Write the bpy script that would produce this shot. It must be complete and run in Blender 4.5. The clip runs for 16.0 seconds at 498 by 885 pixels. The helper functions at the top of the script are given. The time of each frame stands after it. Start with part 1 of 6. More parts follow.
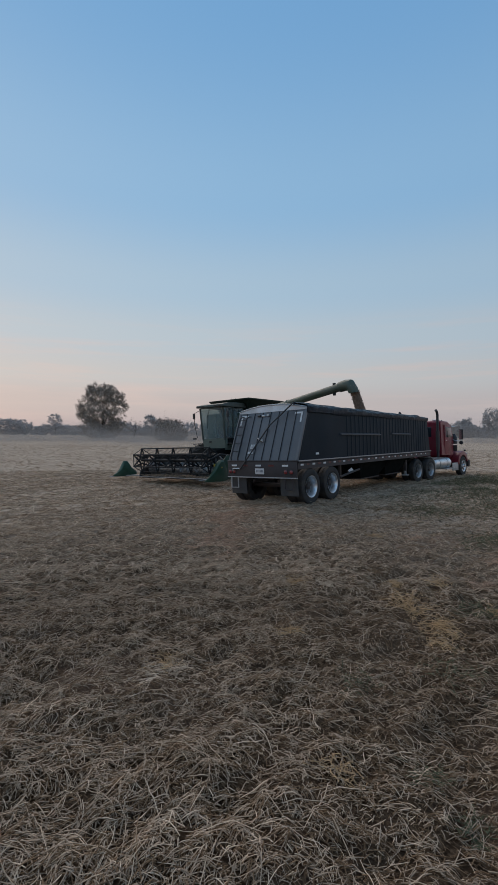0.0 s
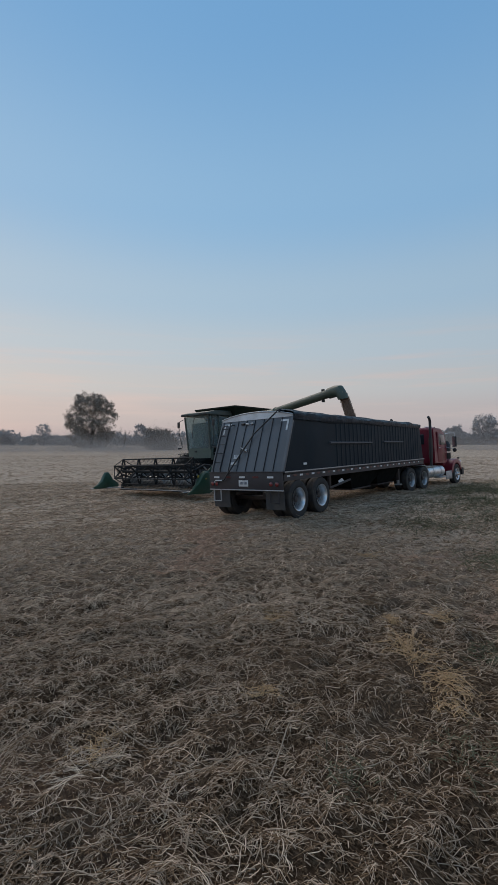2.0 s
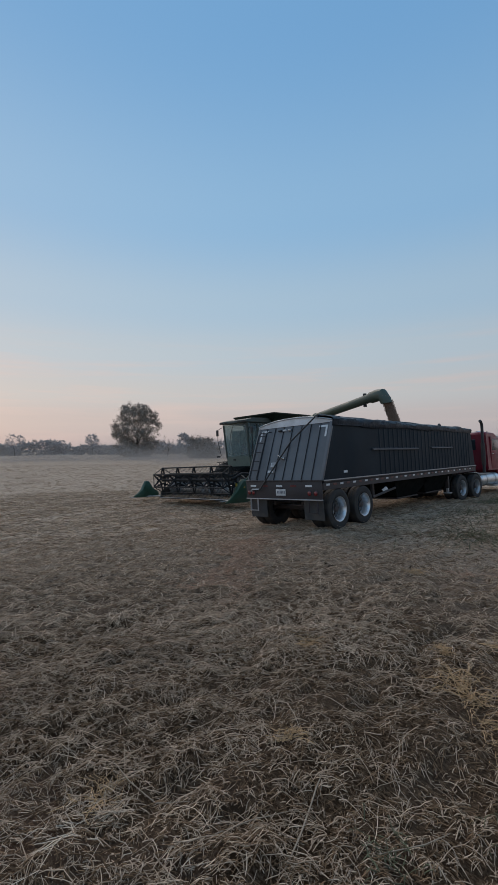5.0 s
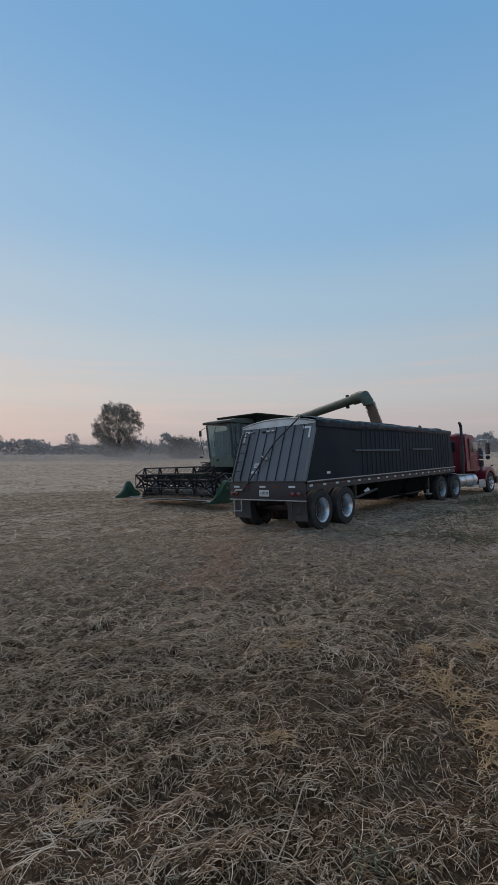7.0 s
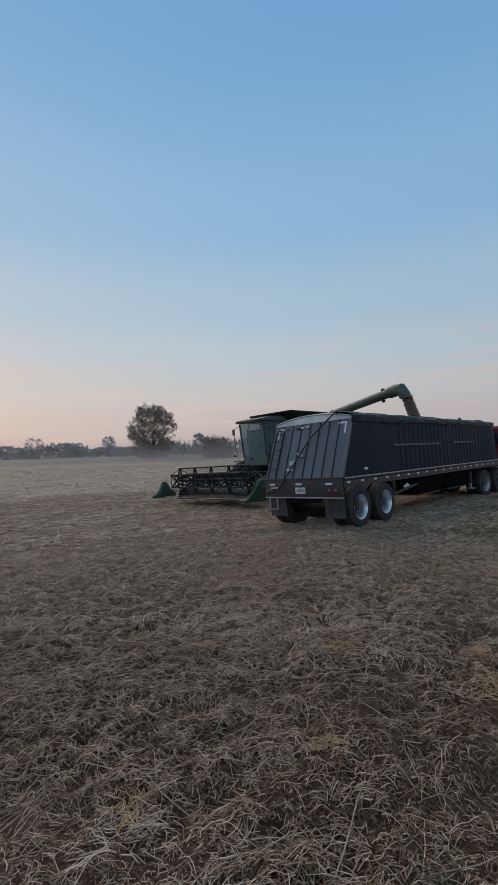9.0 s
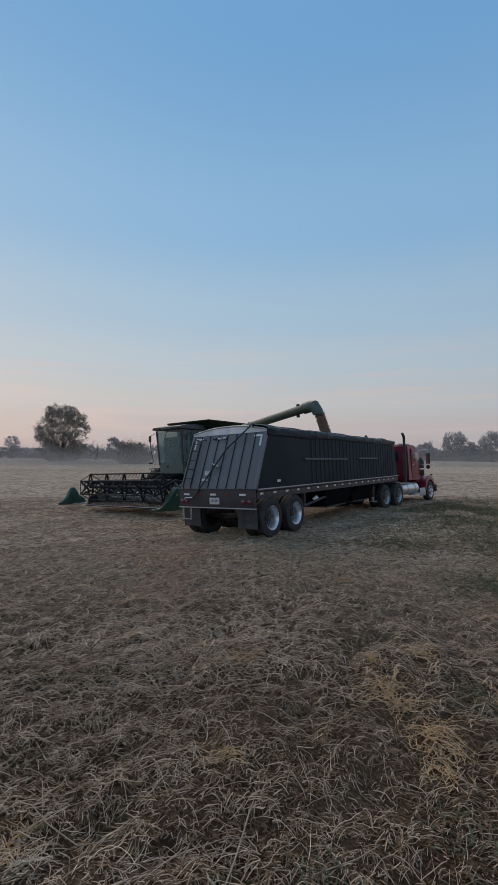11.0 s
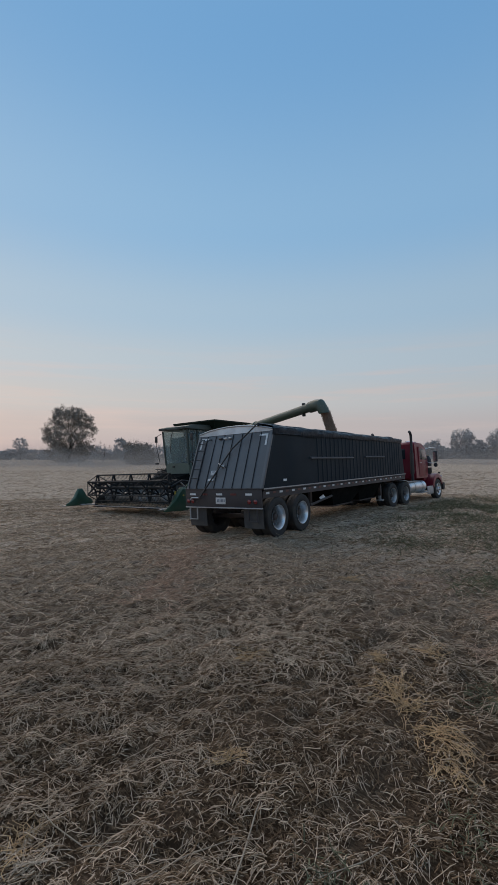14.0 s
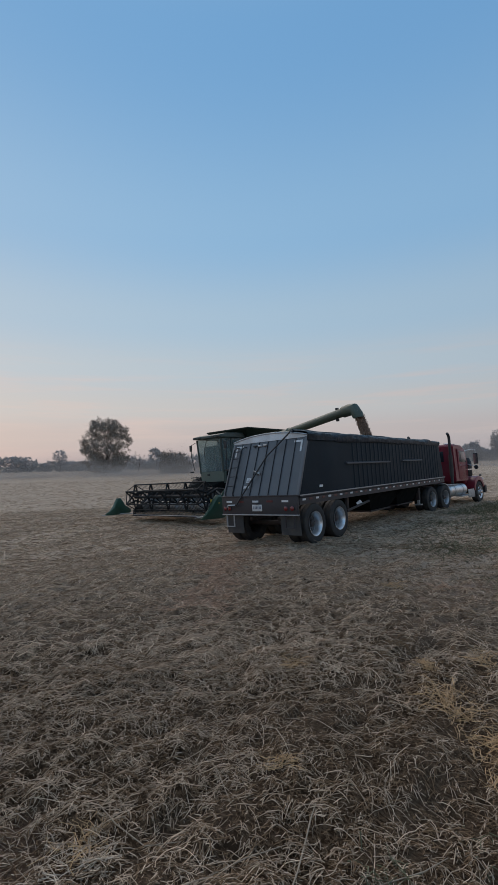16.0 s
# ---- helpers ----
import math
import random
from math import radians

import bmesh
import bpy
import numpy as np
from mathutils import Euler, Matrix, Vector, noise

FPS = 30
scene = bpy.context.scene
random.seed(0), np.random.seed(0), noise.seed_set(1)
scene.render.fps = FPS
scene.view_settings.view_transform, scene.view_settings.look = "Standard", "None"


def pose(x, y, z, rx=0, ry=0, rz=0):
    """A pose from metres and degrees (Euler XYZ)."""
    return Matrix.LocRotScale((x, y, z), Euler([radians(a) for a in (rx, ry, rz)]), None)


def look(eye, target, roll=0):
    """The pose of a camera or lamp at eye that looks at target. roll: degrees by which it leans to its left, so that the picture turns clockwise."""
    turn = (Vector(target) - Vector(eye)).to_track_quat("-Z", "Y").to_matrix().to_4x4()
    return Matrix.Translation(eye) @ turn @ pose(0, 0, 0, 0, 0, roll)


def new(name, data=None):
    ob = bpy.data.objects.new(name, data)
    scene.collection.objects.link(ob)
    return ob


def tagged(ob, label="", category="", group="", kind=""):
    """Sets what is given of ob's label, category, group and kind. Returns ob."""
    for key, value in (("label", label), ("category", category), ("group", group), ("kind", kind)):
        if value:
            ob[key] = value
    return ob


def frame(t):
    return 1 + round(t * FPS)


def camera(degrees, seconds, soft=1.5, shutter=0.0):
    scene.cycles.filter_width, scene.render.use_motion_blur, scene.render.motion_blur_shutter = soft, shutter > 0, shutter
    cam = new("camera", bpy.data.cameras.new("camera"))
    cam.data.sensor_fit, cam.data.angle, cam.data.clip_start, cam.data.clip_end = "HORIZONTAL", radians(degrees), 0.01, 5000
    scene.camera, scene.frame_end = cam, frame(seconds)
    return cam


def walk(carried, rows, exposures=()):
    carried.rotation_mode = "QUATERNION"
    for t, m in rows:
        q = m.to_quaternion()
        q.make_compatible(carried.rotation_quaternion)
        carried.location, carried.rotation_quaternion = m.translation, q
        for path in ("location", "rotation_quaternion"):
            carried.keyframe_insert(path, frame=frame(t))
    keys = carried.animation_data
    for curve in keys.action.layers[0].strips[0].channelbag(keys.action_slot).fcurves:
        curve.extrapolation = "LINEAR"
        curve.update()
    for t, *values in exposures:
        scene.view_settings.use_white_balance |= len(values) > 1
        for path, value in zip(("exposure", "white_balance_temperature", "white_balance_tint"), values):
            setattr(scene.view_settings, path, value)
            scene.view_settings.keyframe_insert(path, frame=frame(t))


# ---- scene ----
cam = camera(58.9, 16.0, soft=1.0)
PATH = [
    (0, (6.489, -9.898, 2.045), (5.231, -8.345, 1.995), 0.7),
    (0.5, (6.353, -9.701, 2.06), (5.103, -8.139, 2.025), 0.7),
    (1, (6.323, -9.427, 2.055), (5.075, -7.864, 2.032), 0.6),
    (1.5, (6.282, -9.209, 2.069), (5.038, -7.642, 2.053), 0.5),
    (2, (6.152, -9.079, 2.066), (4.921, -7.503, 2.055), 0.2),
    (2.5, (6.085, -8.962, 2.058), (4.846, -7.392, 2.063), -0.0),
    (3, (6.031, -8.796, 2.062), (4.741, -7.268, 2.072), 0.0),
    (3.5, (5.971, -8.717, 2.043), (4.61, -7.252, 2.056), -0.1),
    (3.7, (6.015, -8.647, 2.041), (4.622, -7.212, 2.058), -0.7),
    (6, (5.985, -8.686, 2.066), (4.641, -7.205, 2.099), -0.1),
    (6.5, (5.972, -8.68, 2.065), (4.648, -7.182, 2.094), -0.1),
    (7, (5.974, -8.671, 2.064), (4.656, -7.167, 2.09), -0.1),
    (7.5, (5.975, -8.669, 2.069), (4.643, -7.178, 2.09), -0.2),
    (8, (5.939, -8.668, 2.062), (4.576, -7.204, 2.08), -0.5),
    (8.5, (5.895, -8.646, 2.055), (4.49, -7.223, 2.067), -1.1),
    (9, (5.871, -8.645, 2.05), (4.447, -7.242, 2.071), -1.6),
    (9.5, (5.908, -8.639, 2.069), (4.548, -7.174, 2.119), -0.8),
    (10, (5.939, -8.642, 2.09), (4.708, -7.066, 2.155), 1.2),
    (10.2, (5.933, -8.659, 2.093), (4.76, -7.041, 2.162), 1.8),
    (12.5, (5.95, -8.638, 2.102), (4.819, -6.989, 2.137), 0.2),
    (13, (5.941, -8.635, 2.104), (4.804, -6.99, 2.141), 0.3),
    (13.5, (5.941, -8.622, 2.097), (4.793, -6.984, 2.14), 0.3),
    (14, (5.946, -8.625, 2.094), (4.78, -7.001, 2.148), 0.2),
    (14.5, (5.96, -8.639, 2.102), (4.77, -7.033, 2.165), 0.0),
    (15, (5.964, -8.685, 2.101), (4.743, -7.103, 2.171), -0.5),
    (15.5, (5.941, -8.713, 2.105), (4.687, -7.157, 2.183), -1.0),
    (16, (5.921, -8.717, 2.102), (4.642, -7.182, 2.188), -1.2),
]
walk(cam, [(t, look(eye, target, roll)) for t, eye, target, roll in PATH])

# ---- light ----
GLOW = Vector((-0.98, -0.10, 0.05)).normalized()
world = bpy.data.worlds.new("dusk_sky")
scene.world = world
world.use_nodes = True
wt = world.node_tree
wt.nodes.clear()


def wnode(kind, **values):
    n = wt.nodes.new(kind)
    for key, value in values.items():
        n.inputs[key].default_value = value
    return n


def wmath(op, a, b=None):
    n = wt.nodes.new("ShaderNodeMath")
    n.operation = op
    for i, v in enumerate((a, b)):
        if v is None:
            continue
        if isinstance(v, (int, float)):
            n.inputs[i].default_value = v
        else:
            wt.links.new(v, n.inputs[i])
    return n.outputs[0]


def wmix(fac, a, b, kind="MIX"):
    n = wt.nodes.new("ShaderNodeMix")
    n.data_type, n.blend_type = "RGBA", kind
    for i, v in ((0, fac), (6, a), (7, b)):
        if isinstance(v, (int, float, tuple)):
            n.inputs[i].default_value = v
        else:
            wt.links.new(v, n.inputs[i])
    return n.outputs[2]


coords = wt.nodes.new("ShaderNodeTexCoord").outputs["Generated"]
parts_of_way = wt.nodes.new("ShaderNodeSeparateXYZ")
wt.links.new(coords, parts_of_way.inputs[0])
height = parts_of_way.outputs[2]
ramp = wt.nodes.new("ShaderNodeValToRGB")
ramp.color_ramp.interpolation = "EASE"
SKY = [(0.0, (0.42, 0.375, 0.39)), (0.06, (0.475, 0.428, 0.428)), (0.12, (0.48, 0.483, 0.490)), (0.20, (0.42, 0.495, 0.555)),
       (0.30, (0.345, 0.475, 0.595)), (0.46, (0.245, 0.425, 0.625)), (0.72, (0.160, 0.345, 0.59)), (0.86, (0.27, 0.42, 0.60)), (1.0, (0.34, 0.45, 0.60))]
while len(ramp.color_ramp.elements) < len(SKY):
    ramp.color_ramp.elements.new(0.5)
for e, (at, rgb) in zip(ramp.color_ramp.elements, SKY):
    e.position, e.color = at, (*rgb, 1)
wt.links.new(height, ramp.inputs[0])
# the afterglow of the sun that has just gone down
dot = wt.nodes.new("ShaderNodeVectorMath")
dot.operation = "DOT_PRODUCT"
dot.inputs[1].default_value = GLOW
wt.links.new(coords, dot.inputs[0])
near = wmath("POWER", wmath("MAXIMUM", dot.outputs["Value"], 0.0), 5.0)
sky_colour = wmix(wmath("MULTIPLY", near, 0.12), ramp.outputs[0], (0.80, 0.56, 0.46, 1))
# thin streaks of high cloud
stretch = wt.nodes.new("ShaderNodeMapping")
stretch.inputs["Scale"].default_value = (1.3, 1.3, 22)
wt.links.new(coords, stretch.inputs[0])
streak = wnode("ShaderNodeTexNoise", Scale=2.2, Detail=5.0, Roughness=0.55)
wt.links.new(stretch.outputs[0], streak.inputs["Vector"])
low = wmath("MAXIMUM", wmath("SUBTRACT", 1.0, wmath("MULTIPLY", wmath("ABSOLUTE", wmath("SUBTRACT", height, 0.115)), 7.0)), 0.0)
thin = wmath("MULTIPLY", wmath("MAXIMUM", wmath("SUBTRACT", streak.outputs[0], 0.50), 0.0), wmath("MULTIPLY", low, 3.2))
sky_colour = wmix(thin, sky_colour, (0.60, 0.48, 0.45, 1))
# dimmer away from where the sun went down
spread_out = wt.nodes.new("ShaderNodeCombineColor")
for slot, slope, base in zip(spread_out.inputs, (0.24, 0.17, 0.11), (0.885, 0.92, 0.955)):
    wt.links.new(wmath("MAXIMUM", wmath("ADD", wmath("MULTIPLY", dot.outputs["Value"], slope), base), 0.85), slot)
sky_colour = wmix(1.0, sky_colour, spread_out.outputs[0], "MULTIPLY")
air = wt.nodes.new("ShaderNodeTexSky")
air.sky_type, air.sun_disc, air.sun_elevation, air.sun_rotation = "NISHITA", False, radians(3), math.atan2(GLOW.x, GLOW.y)
sky_colour = wmix(0.008, sky_colour, air.outputs[0])
back = wnode("ShaderNodeBackground", Strength=1.06)
wt.links.new(sky_colour, back.inputs[0])
wt.links.new(back.outputs[0], wt.nodes.new("ShaderNodeOutputWorld").inputs[0])

lamp = bpy.data.lights.new("sun", "SUN")
lamp.energy, lamp.angle, lamp.color = 1.15, radians(50), (1.0, 0.78, 0.58)
sun = new("sun", lamp)
sun.matrix_world = look(Vector((-6.5, 3.5, 7.0)) * 10, (0, 0, 0))

# ---- materials ----


def material(name, rgb, rough=0.6, metal=0.0, vary=0.25, scale=6.0, fine=60.0, bump=0.15, depth=0.01, dirt=0.0, dirt_rgb=(0.16, 0.12, 0.09),
             coat=0.0, spec=0.5, spread=0.0, squash=(1, 1, 1), island=0.0, coarse=0.35):
    """A surface with two scales of tone, a fine relief, patches of dust, and tone that differs from piece to piece."""
    m = bpy.data.materials.new(name)
    m.use_nodes = True
    t = m.node_tree
    bs = t.nodes["Principled BSDF"]
    tc = t.nodes.new("ShaderNodeTexCoord")
    mp = t.nodes.new("ShaderNodeMapping")
    mp.inputs["Scale"].default_value = squash
    t.links.new(tc.outputs["Object"], mp.inputs[0])

    def noise_at(s, detail):
        n = t.nodes.new("ShaderNodeTexNoise")
        n.inputs["Scale"].default_value, n.inputs["Detail"].default_value = s, detail
        t.links.new(mp.outputs[0], n.inputs["Vector"])
        return n.outputs["Fac"]

    def mathn(op, a, b):
        n = t.nodes.new("ShaderNodeMath")
        n.operation = op
        for i, v in enumerate((a, b)):
            if isinstance(v, (int, float)):
                n.inputs[i].default_value = v
            else:
                t.links.new(v, n.inputs[i])
        return n.outputs[0]

    big, small = noise_at(scale, 3), noise_at(fine, 4)
    tone = mathn("ADD", mathn("MULTIPLY", mathn("SUBTRACT", big, 0.5), 2 * vary), mathn("MULTIPLY", mathn("SUBTRACT", small, 0.5), vary * 1.2))
    if spread:
        info = t.nodes.new("ShaderNodeObjectInfo")
        tone = mathn("ADD", tone, mathn("MULTIPLY", mathn("SUBTRACT", info.outputs["Random"], 0.5), spread))
    if island:
        geo = t.nodes.new("ShaderNodeNewGeometry")
        tone = mathn("ADD", tone, mathn("MULTIPLY", mathn("SUBTRACT", geo.outputs["Random Per Island"], 0.5), island))
    hue = t.nodes.new("ShaderNodeHueSaturation")
    hue.inputs["Color"].default_value = (*rgb, 1)
    t.links.new(mathn("MAXIMUM", mathn("ADD", tone, 1.0), 0.15), hue.inputs["Value"])
    colour = hue.outputs[0]
    rough_out = mathn("ADD", mathn("MULTIPLY", mathn("SUBTRACT", small, 0.5), coarse), rough)
    if dirt:
        mask = t.nodes.new("ShaderNodeMapRange")
        mask.inputs["From Min"].default_value, mask.inputs["From Max"].default_value = 0.45, 0.75
        mask.inputs["To Max"].default_value = dirt
        t.links.new(noise_at(scale * 0.7, 6), mask.inputs["Value"])
        mx = t.nodes.new("ShaderNodeMix")
        mx.data_type = "RGBA"
        t.links.new(mask.outputs[0], mx.inputs[0])
        t.links.new(colour, mx.inputs[6])
        mx.inputs[7].default_value = (*dirt_rgb, 1)
        colour = mx.outputs[2]
        rough_out = mathn("ADD", rough_out, mathn("MULTIPLY", mask.outputs[0], 0.4))
    t.links.new(colour, bs.inputs["Base Color"])
    t.links.new(rough_out, bs.inputs["Roughness"])
    bs.inputs["Metallic"].default_value = metal
    bs.inputs["Coat Weight"].default_value = coat
    bs.inputs["Specular IOR Level"].default_value = spec
    bs.inputs["Coat Roughness"].default_value = 0.15
    if bump:
        b = t.nodes.new("ShaderNodeBump")
        b.inputs["Strength"].default_value, b.inputs["Distance"].default_value = bump, depth
        t.links.new(small, b.inputs["Height"])
        t.links.new(b.outputs[0], bs.inputs["Normal"])
    return m


BLACK_PAINT = material("black_trailer_paint", (0.010, 0.019, 0.027), 0.5, vary=0.35, scale=1.2, fine=30, bump=0.05, dirt=0.35, dirt_rgb=(0.018, 0.028, 0.037), spec=0.11)
# rear wall: dark trailer paint, with the sky's reflection put into a paler base
SKY_SHEEN_PAINT = material("sky_sheen_end_paint", (0.122, 0.124, 0.132), 0.42, vary=0.2, scale=1.5, fine=40, bump=0.05, dirt=0.3, dirt_rgb=(0.15, 0.15, 0.15), spread=0.2)
SEAM = material("dark_seam", (0.02, 0.022, 0.026), 0.5, bump=0.05)
FRAME_STEEL = material("frame_steel", (0.035, 0.028, 0.028), 0.55, vary=0.4, scale=3, dirt=0.5, dirt_rgb=(0.10, 0.07, 0.055))
RAIL = material("rail_steel", (0.034, 0.030, 0.034), 0.5, vary=0.3, scale=2.5, dirt=0.4, dirt_rgb=(0.075, 0.062, 0.06))
LEDGE = material("ledge_paint", (0.075, 0.08, 0.09), 0.5, vary=0.3, scale=2.5, dirt=0.3, dirt_rgb=(0.11, 0.105, 0.1))
RUBBER = material("tyre_rubber", (0.022, 0.021, 0.021), 0.75, vary=0.3, scale=8, dirt=0.6, dirt_rgb=(0.085, 0.072, 0.06))
FLAP = material("mud_flap_rubber", (0.05, 0.05, 0.052), 0.7, vary=0.3, scale=5, dirt=0.7, dirt_rgb=(0.13, 0.115, 0.10))
ALLOY = material("polished_alloy", (0.72, 0.75, 0.78), 0.32, metal=0.9, vary=0.15, scale=9, dirt=0.3, dirt_rgb=(0.2, 0.18, 0.16))
DULL_ALLOY = material("dull_alloy", (0.42, 0.44, 0.46), 0.42, metal=0.7, vary=0.2, scale=6, dirt=0.35, dirt_rgb=(0.2, 0.18, 0.16))
DISC = material("wheel_disc_steel", (0.10, 0.11, 0.12), 0.55, metal=0.3, vary=0.3, scale=7, dirt=0.5, dirt_rgb=(0.10, 0.09, 0.08))
CHROME = material("chrome", (0.7, 0.7, 0.72), 0.15, metal=1.0, vary=0.1, bump=0.0, coarse=0.1)
TARP = material("tarp_vinyl", (0.013, 0.020, 0.029), 0.42, vary=0.4, scale=2.5, fine=9, bump=0.5, depth=0.03, spec=0.12)
CAP = material("light_tarp_end", (0.72, 0.73, 0.75), 0.5, vary=0.25, scale=3, dirt=0.35)
WHITE_TAPE = material("white_reflective_tape", (0.72, 0.72, 0.72), 0.35, vary=0.15, dirt=0.4, dirt_rgb=(0.3, 0.28, 0.26))
RED_TAPE = material("red_reflective_tape", (0.10, 0.012, 0.014), 0.35, vary=0.2, dirt=0.4)
RED_LENS = material("red_lamp_lens", (0.17, 0.012, 0.018), 0.2, vary=0.1, bump=0.0, coat=0.6)
LABEL = material("printed_label", (0.6, 0.6, 0.6), 0.5, vary=0.2, dirt=0.2)
INK = material("faded_ink", (0.14, 0.15, 0.18), 0.6)
RED_PAINT = material("red_truck_paint", (0.18, 0.010, 0.024), 0.3, vary=0.25, scale=2, bump=0.02, dirt=0.3, dirt_rgb=(0.15, 0.07, 0.065), coat=0.1)
GLASS_DARK = material("tinted_glass", (0.02, 0.025, 0.03), 0.06, vary=0.1, bump=0.0, coat=0.5, coarse=0.05)
PLASTIC = material("black_plastic", (0.02, 0.02, 0.022), 0.5, vary=0.2)
GREEN = material("green_paint", (0.017, 0.060, 0.033), 0.42, vary=0.25, scale=2.5, dirt=0.5, dirt_rgb=(0.075, 0.085, 0.065))
DARK_GREEN = material("tank_green", (0.012, 0.022, 0.015), 0.5, vary=0.25, scale=2, dirt=0.4, dirt_rgb=(0.03, 0.032, 0.028), spec=0.15)
CAB_ROOF = material("cab_roof_paint", (0.05, 0.065, 0.056), 0.5, vary=0.2, dirt=0.4, dirt_rgb=(0.10, 0.10, 0.09))
CAB_PANEL = material("cab_panel_paint", (0.13, 0.165, 0.135), 0.5, vary=0.2, dirt=0.4, dirt_rgb=(0.17, 0.16, 0.14))
TUBE_GREEN = material("dull_auger_green", (0.05, 0.08, 0.058), 0.45, vary=0.2, scale=2, dirt=0.5, dirt_rgb=(0.10, 0.105, 0.09))
REEL = material("reel_steel", (0.014, 0.015, 0.016), 0.6, vary=0.3, dirt=0.4, dirt_rgb=(0.04, 0.037, 0.034), spec=0.3)
MATT_BLACK = material("matt_black_steel", (0.012, 0.013, 0.013), 0.9, vary=0.3, dirt=0.3, dirt_rgb=(0.03, 0.028, 0.025), spec=0.0)
PAN = material("header_pan", (0.03, 0.032, 0.032), 0.55, vary=0.3, scale=3, dirt=0.6, dirt_rgb=(0.10, 0.085, 0.072))
WORN_STEEL = material("worn_auger_steel", (0.5, 0.5, 0.5), 0.35, metal=0.7, vary=0.3, scale=6, dirt=0.3)
GRAIN = material("falling_grain", (0.33, 0.235, 0.18), 0.85, vary=0.15, scale=3, bump=0.0, island=0.25, spec=0.1)
YELLOW = material("faded_yellow", (0.45, 0.34, 0.06), 0.5, vary=0.2, dirt=0.4)
STRAW = material("straw", (0.47, 0.352, 0.252), 0.8, vary=0.25, scale=1.2, fine=9, bump=0.0, island=0.75, spec=0.12)
TAN_STRAW = material("tan_weed_stalks", (0.54, 0.345, 0.175), 0.7, vary=0.2, scale=3, bump=0.0, island=0.7)
STICK = material("bleached_stalk", (0.36, 0.28, 0.205), 0.8, vary=0.3, scale=9, spec=0.1)
GRASS = material("dull_grass", (0.135, 0.135, 0.072), 0.8, vary=0.3, scale=0.6, bump=0.0, island=0.7)
BARK = material("bark", (0.10, 0.085, 0.075), 0.9, vary=0.4, scale=2, fine=12, bump=0.6, depth=0.05)
# autumn tone, lifted to put some of the haze into the colour
LEAF = material("autumn_leaf", (0.27, 0.235, 0.20), 0.8, vary=0.2, scale=0.25, fine=2, bump=0.0, island=0.25, spec=0.05)
# far leaves: distance haze put into the base colour, so paler than real foliage
HAZED_LEAF = material("hazed_leaf", (0.43, 0.41, 0.40), 0.9, vary=0.15, scale=0.2, fine=2, bump=0.0, island=0.3, spec=0.05)
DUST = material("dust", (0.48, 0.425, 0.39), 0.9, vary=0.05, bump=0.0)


def clear_glass():
    m = bpy.data.materials.new("cab_glass")
    m.use_nodes = True
    bs = m.node_tree.nodes["Principled BSDF"]
    bs.inputs["Base Color"].default_value = (0.50, 0.58, 0.58, 1)
    bs.inputs["Roughness"].default_value = 0.06
    bs.inputs["Transmission Weight"].default_value = 0.85
    bs.inputs["IOR"].default_value = 1.15
    return m


GLASS = clear_glass()


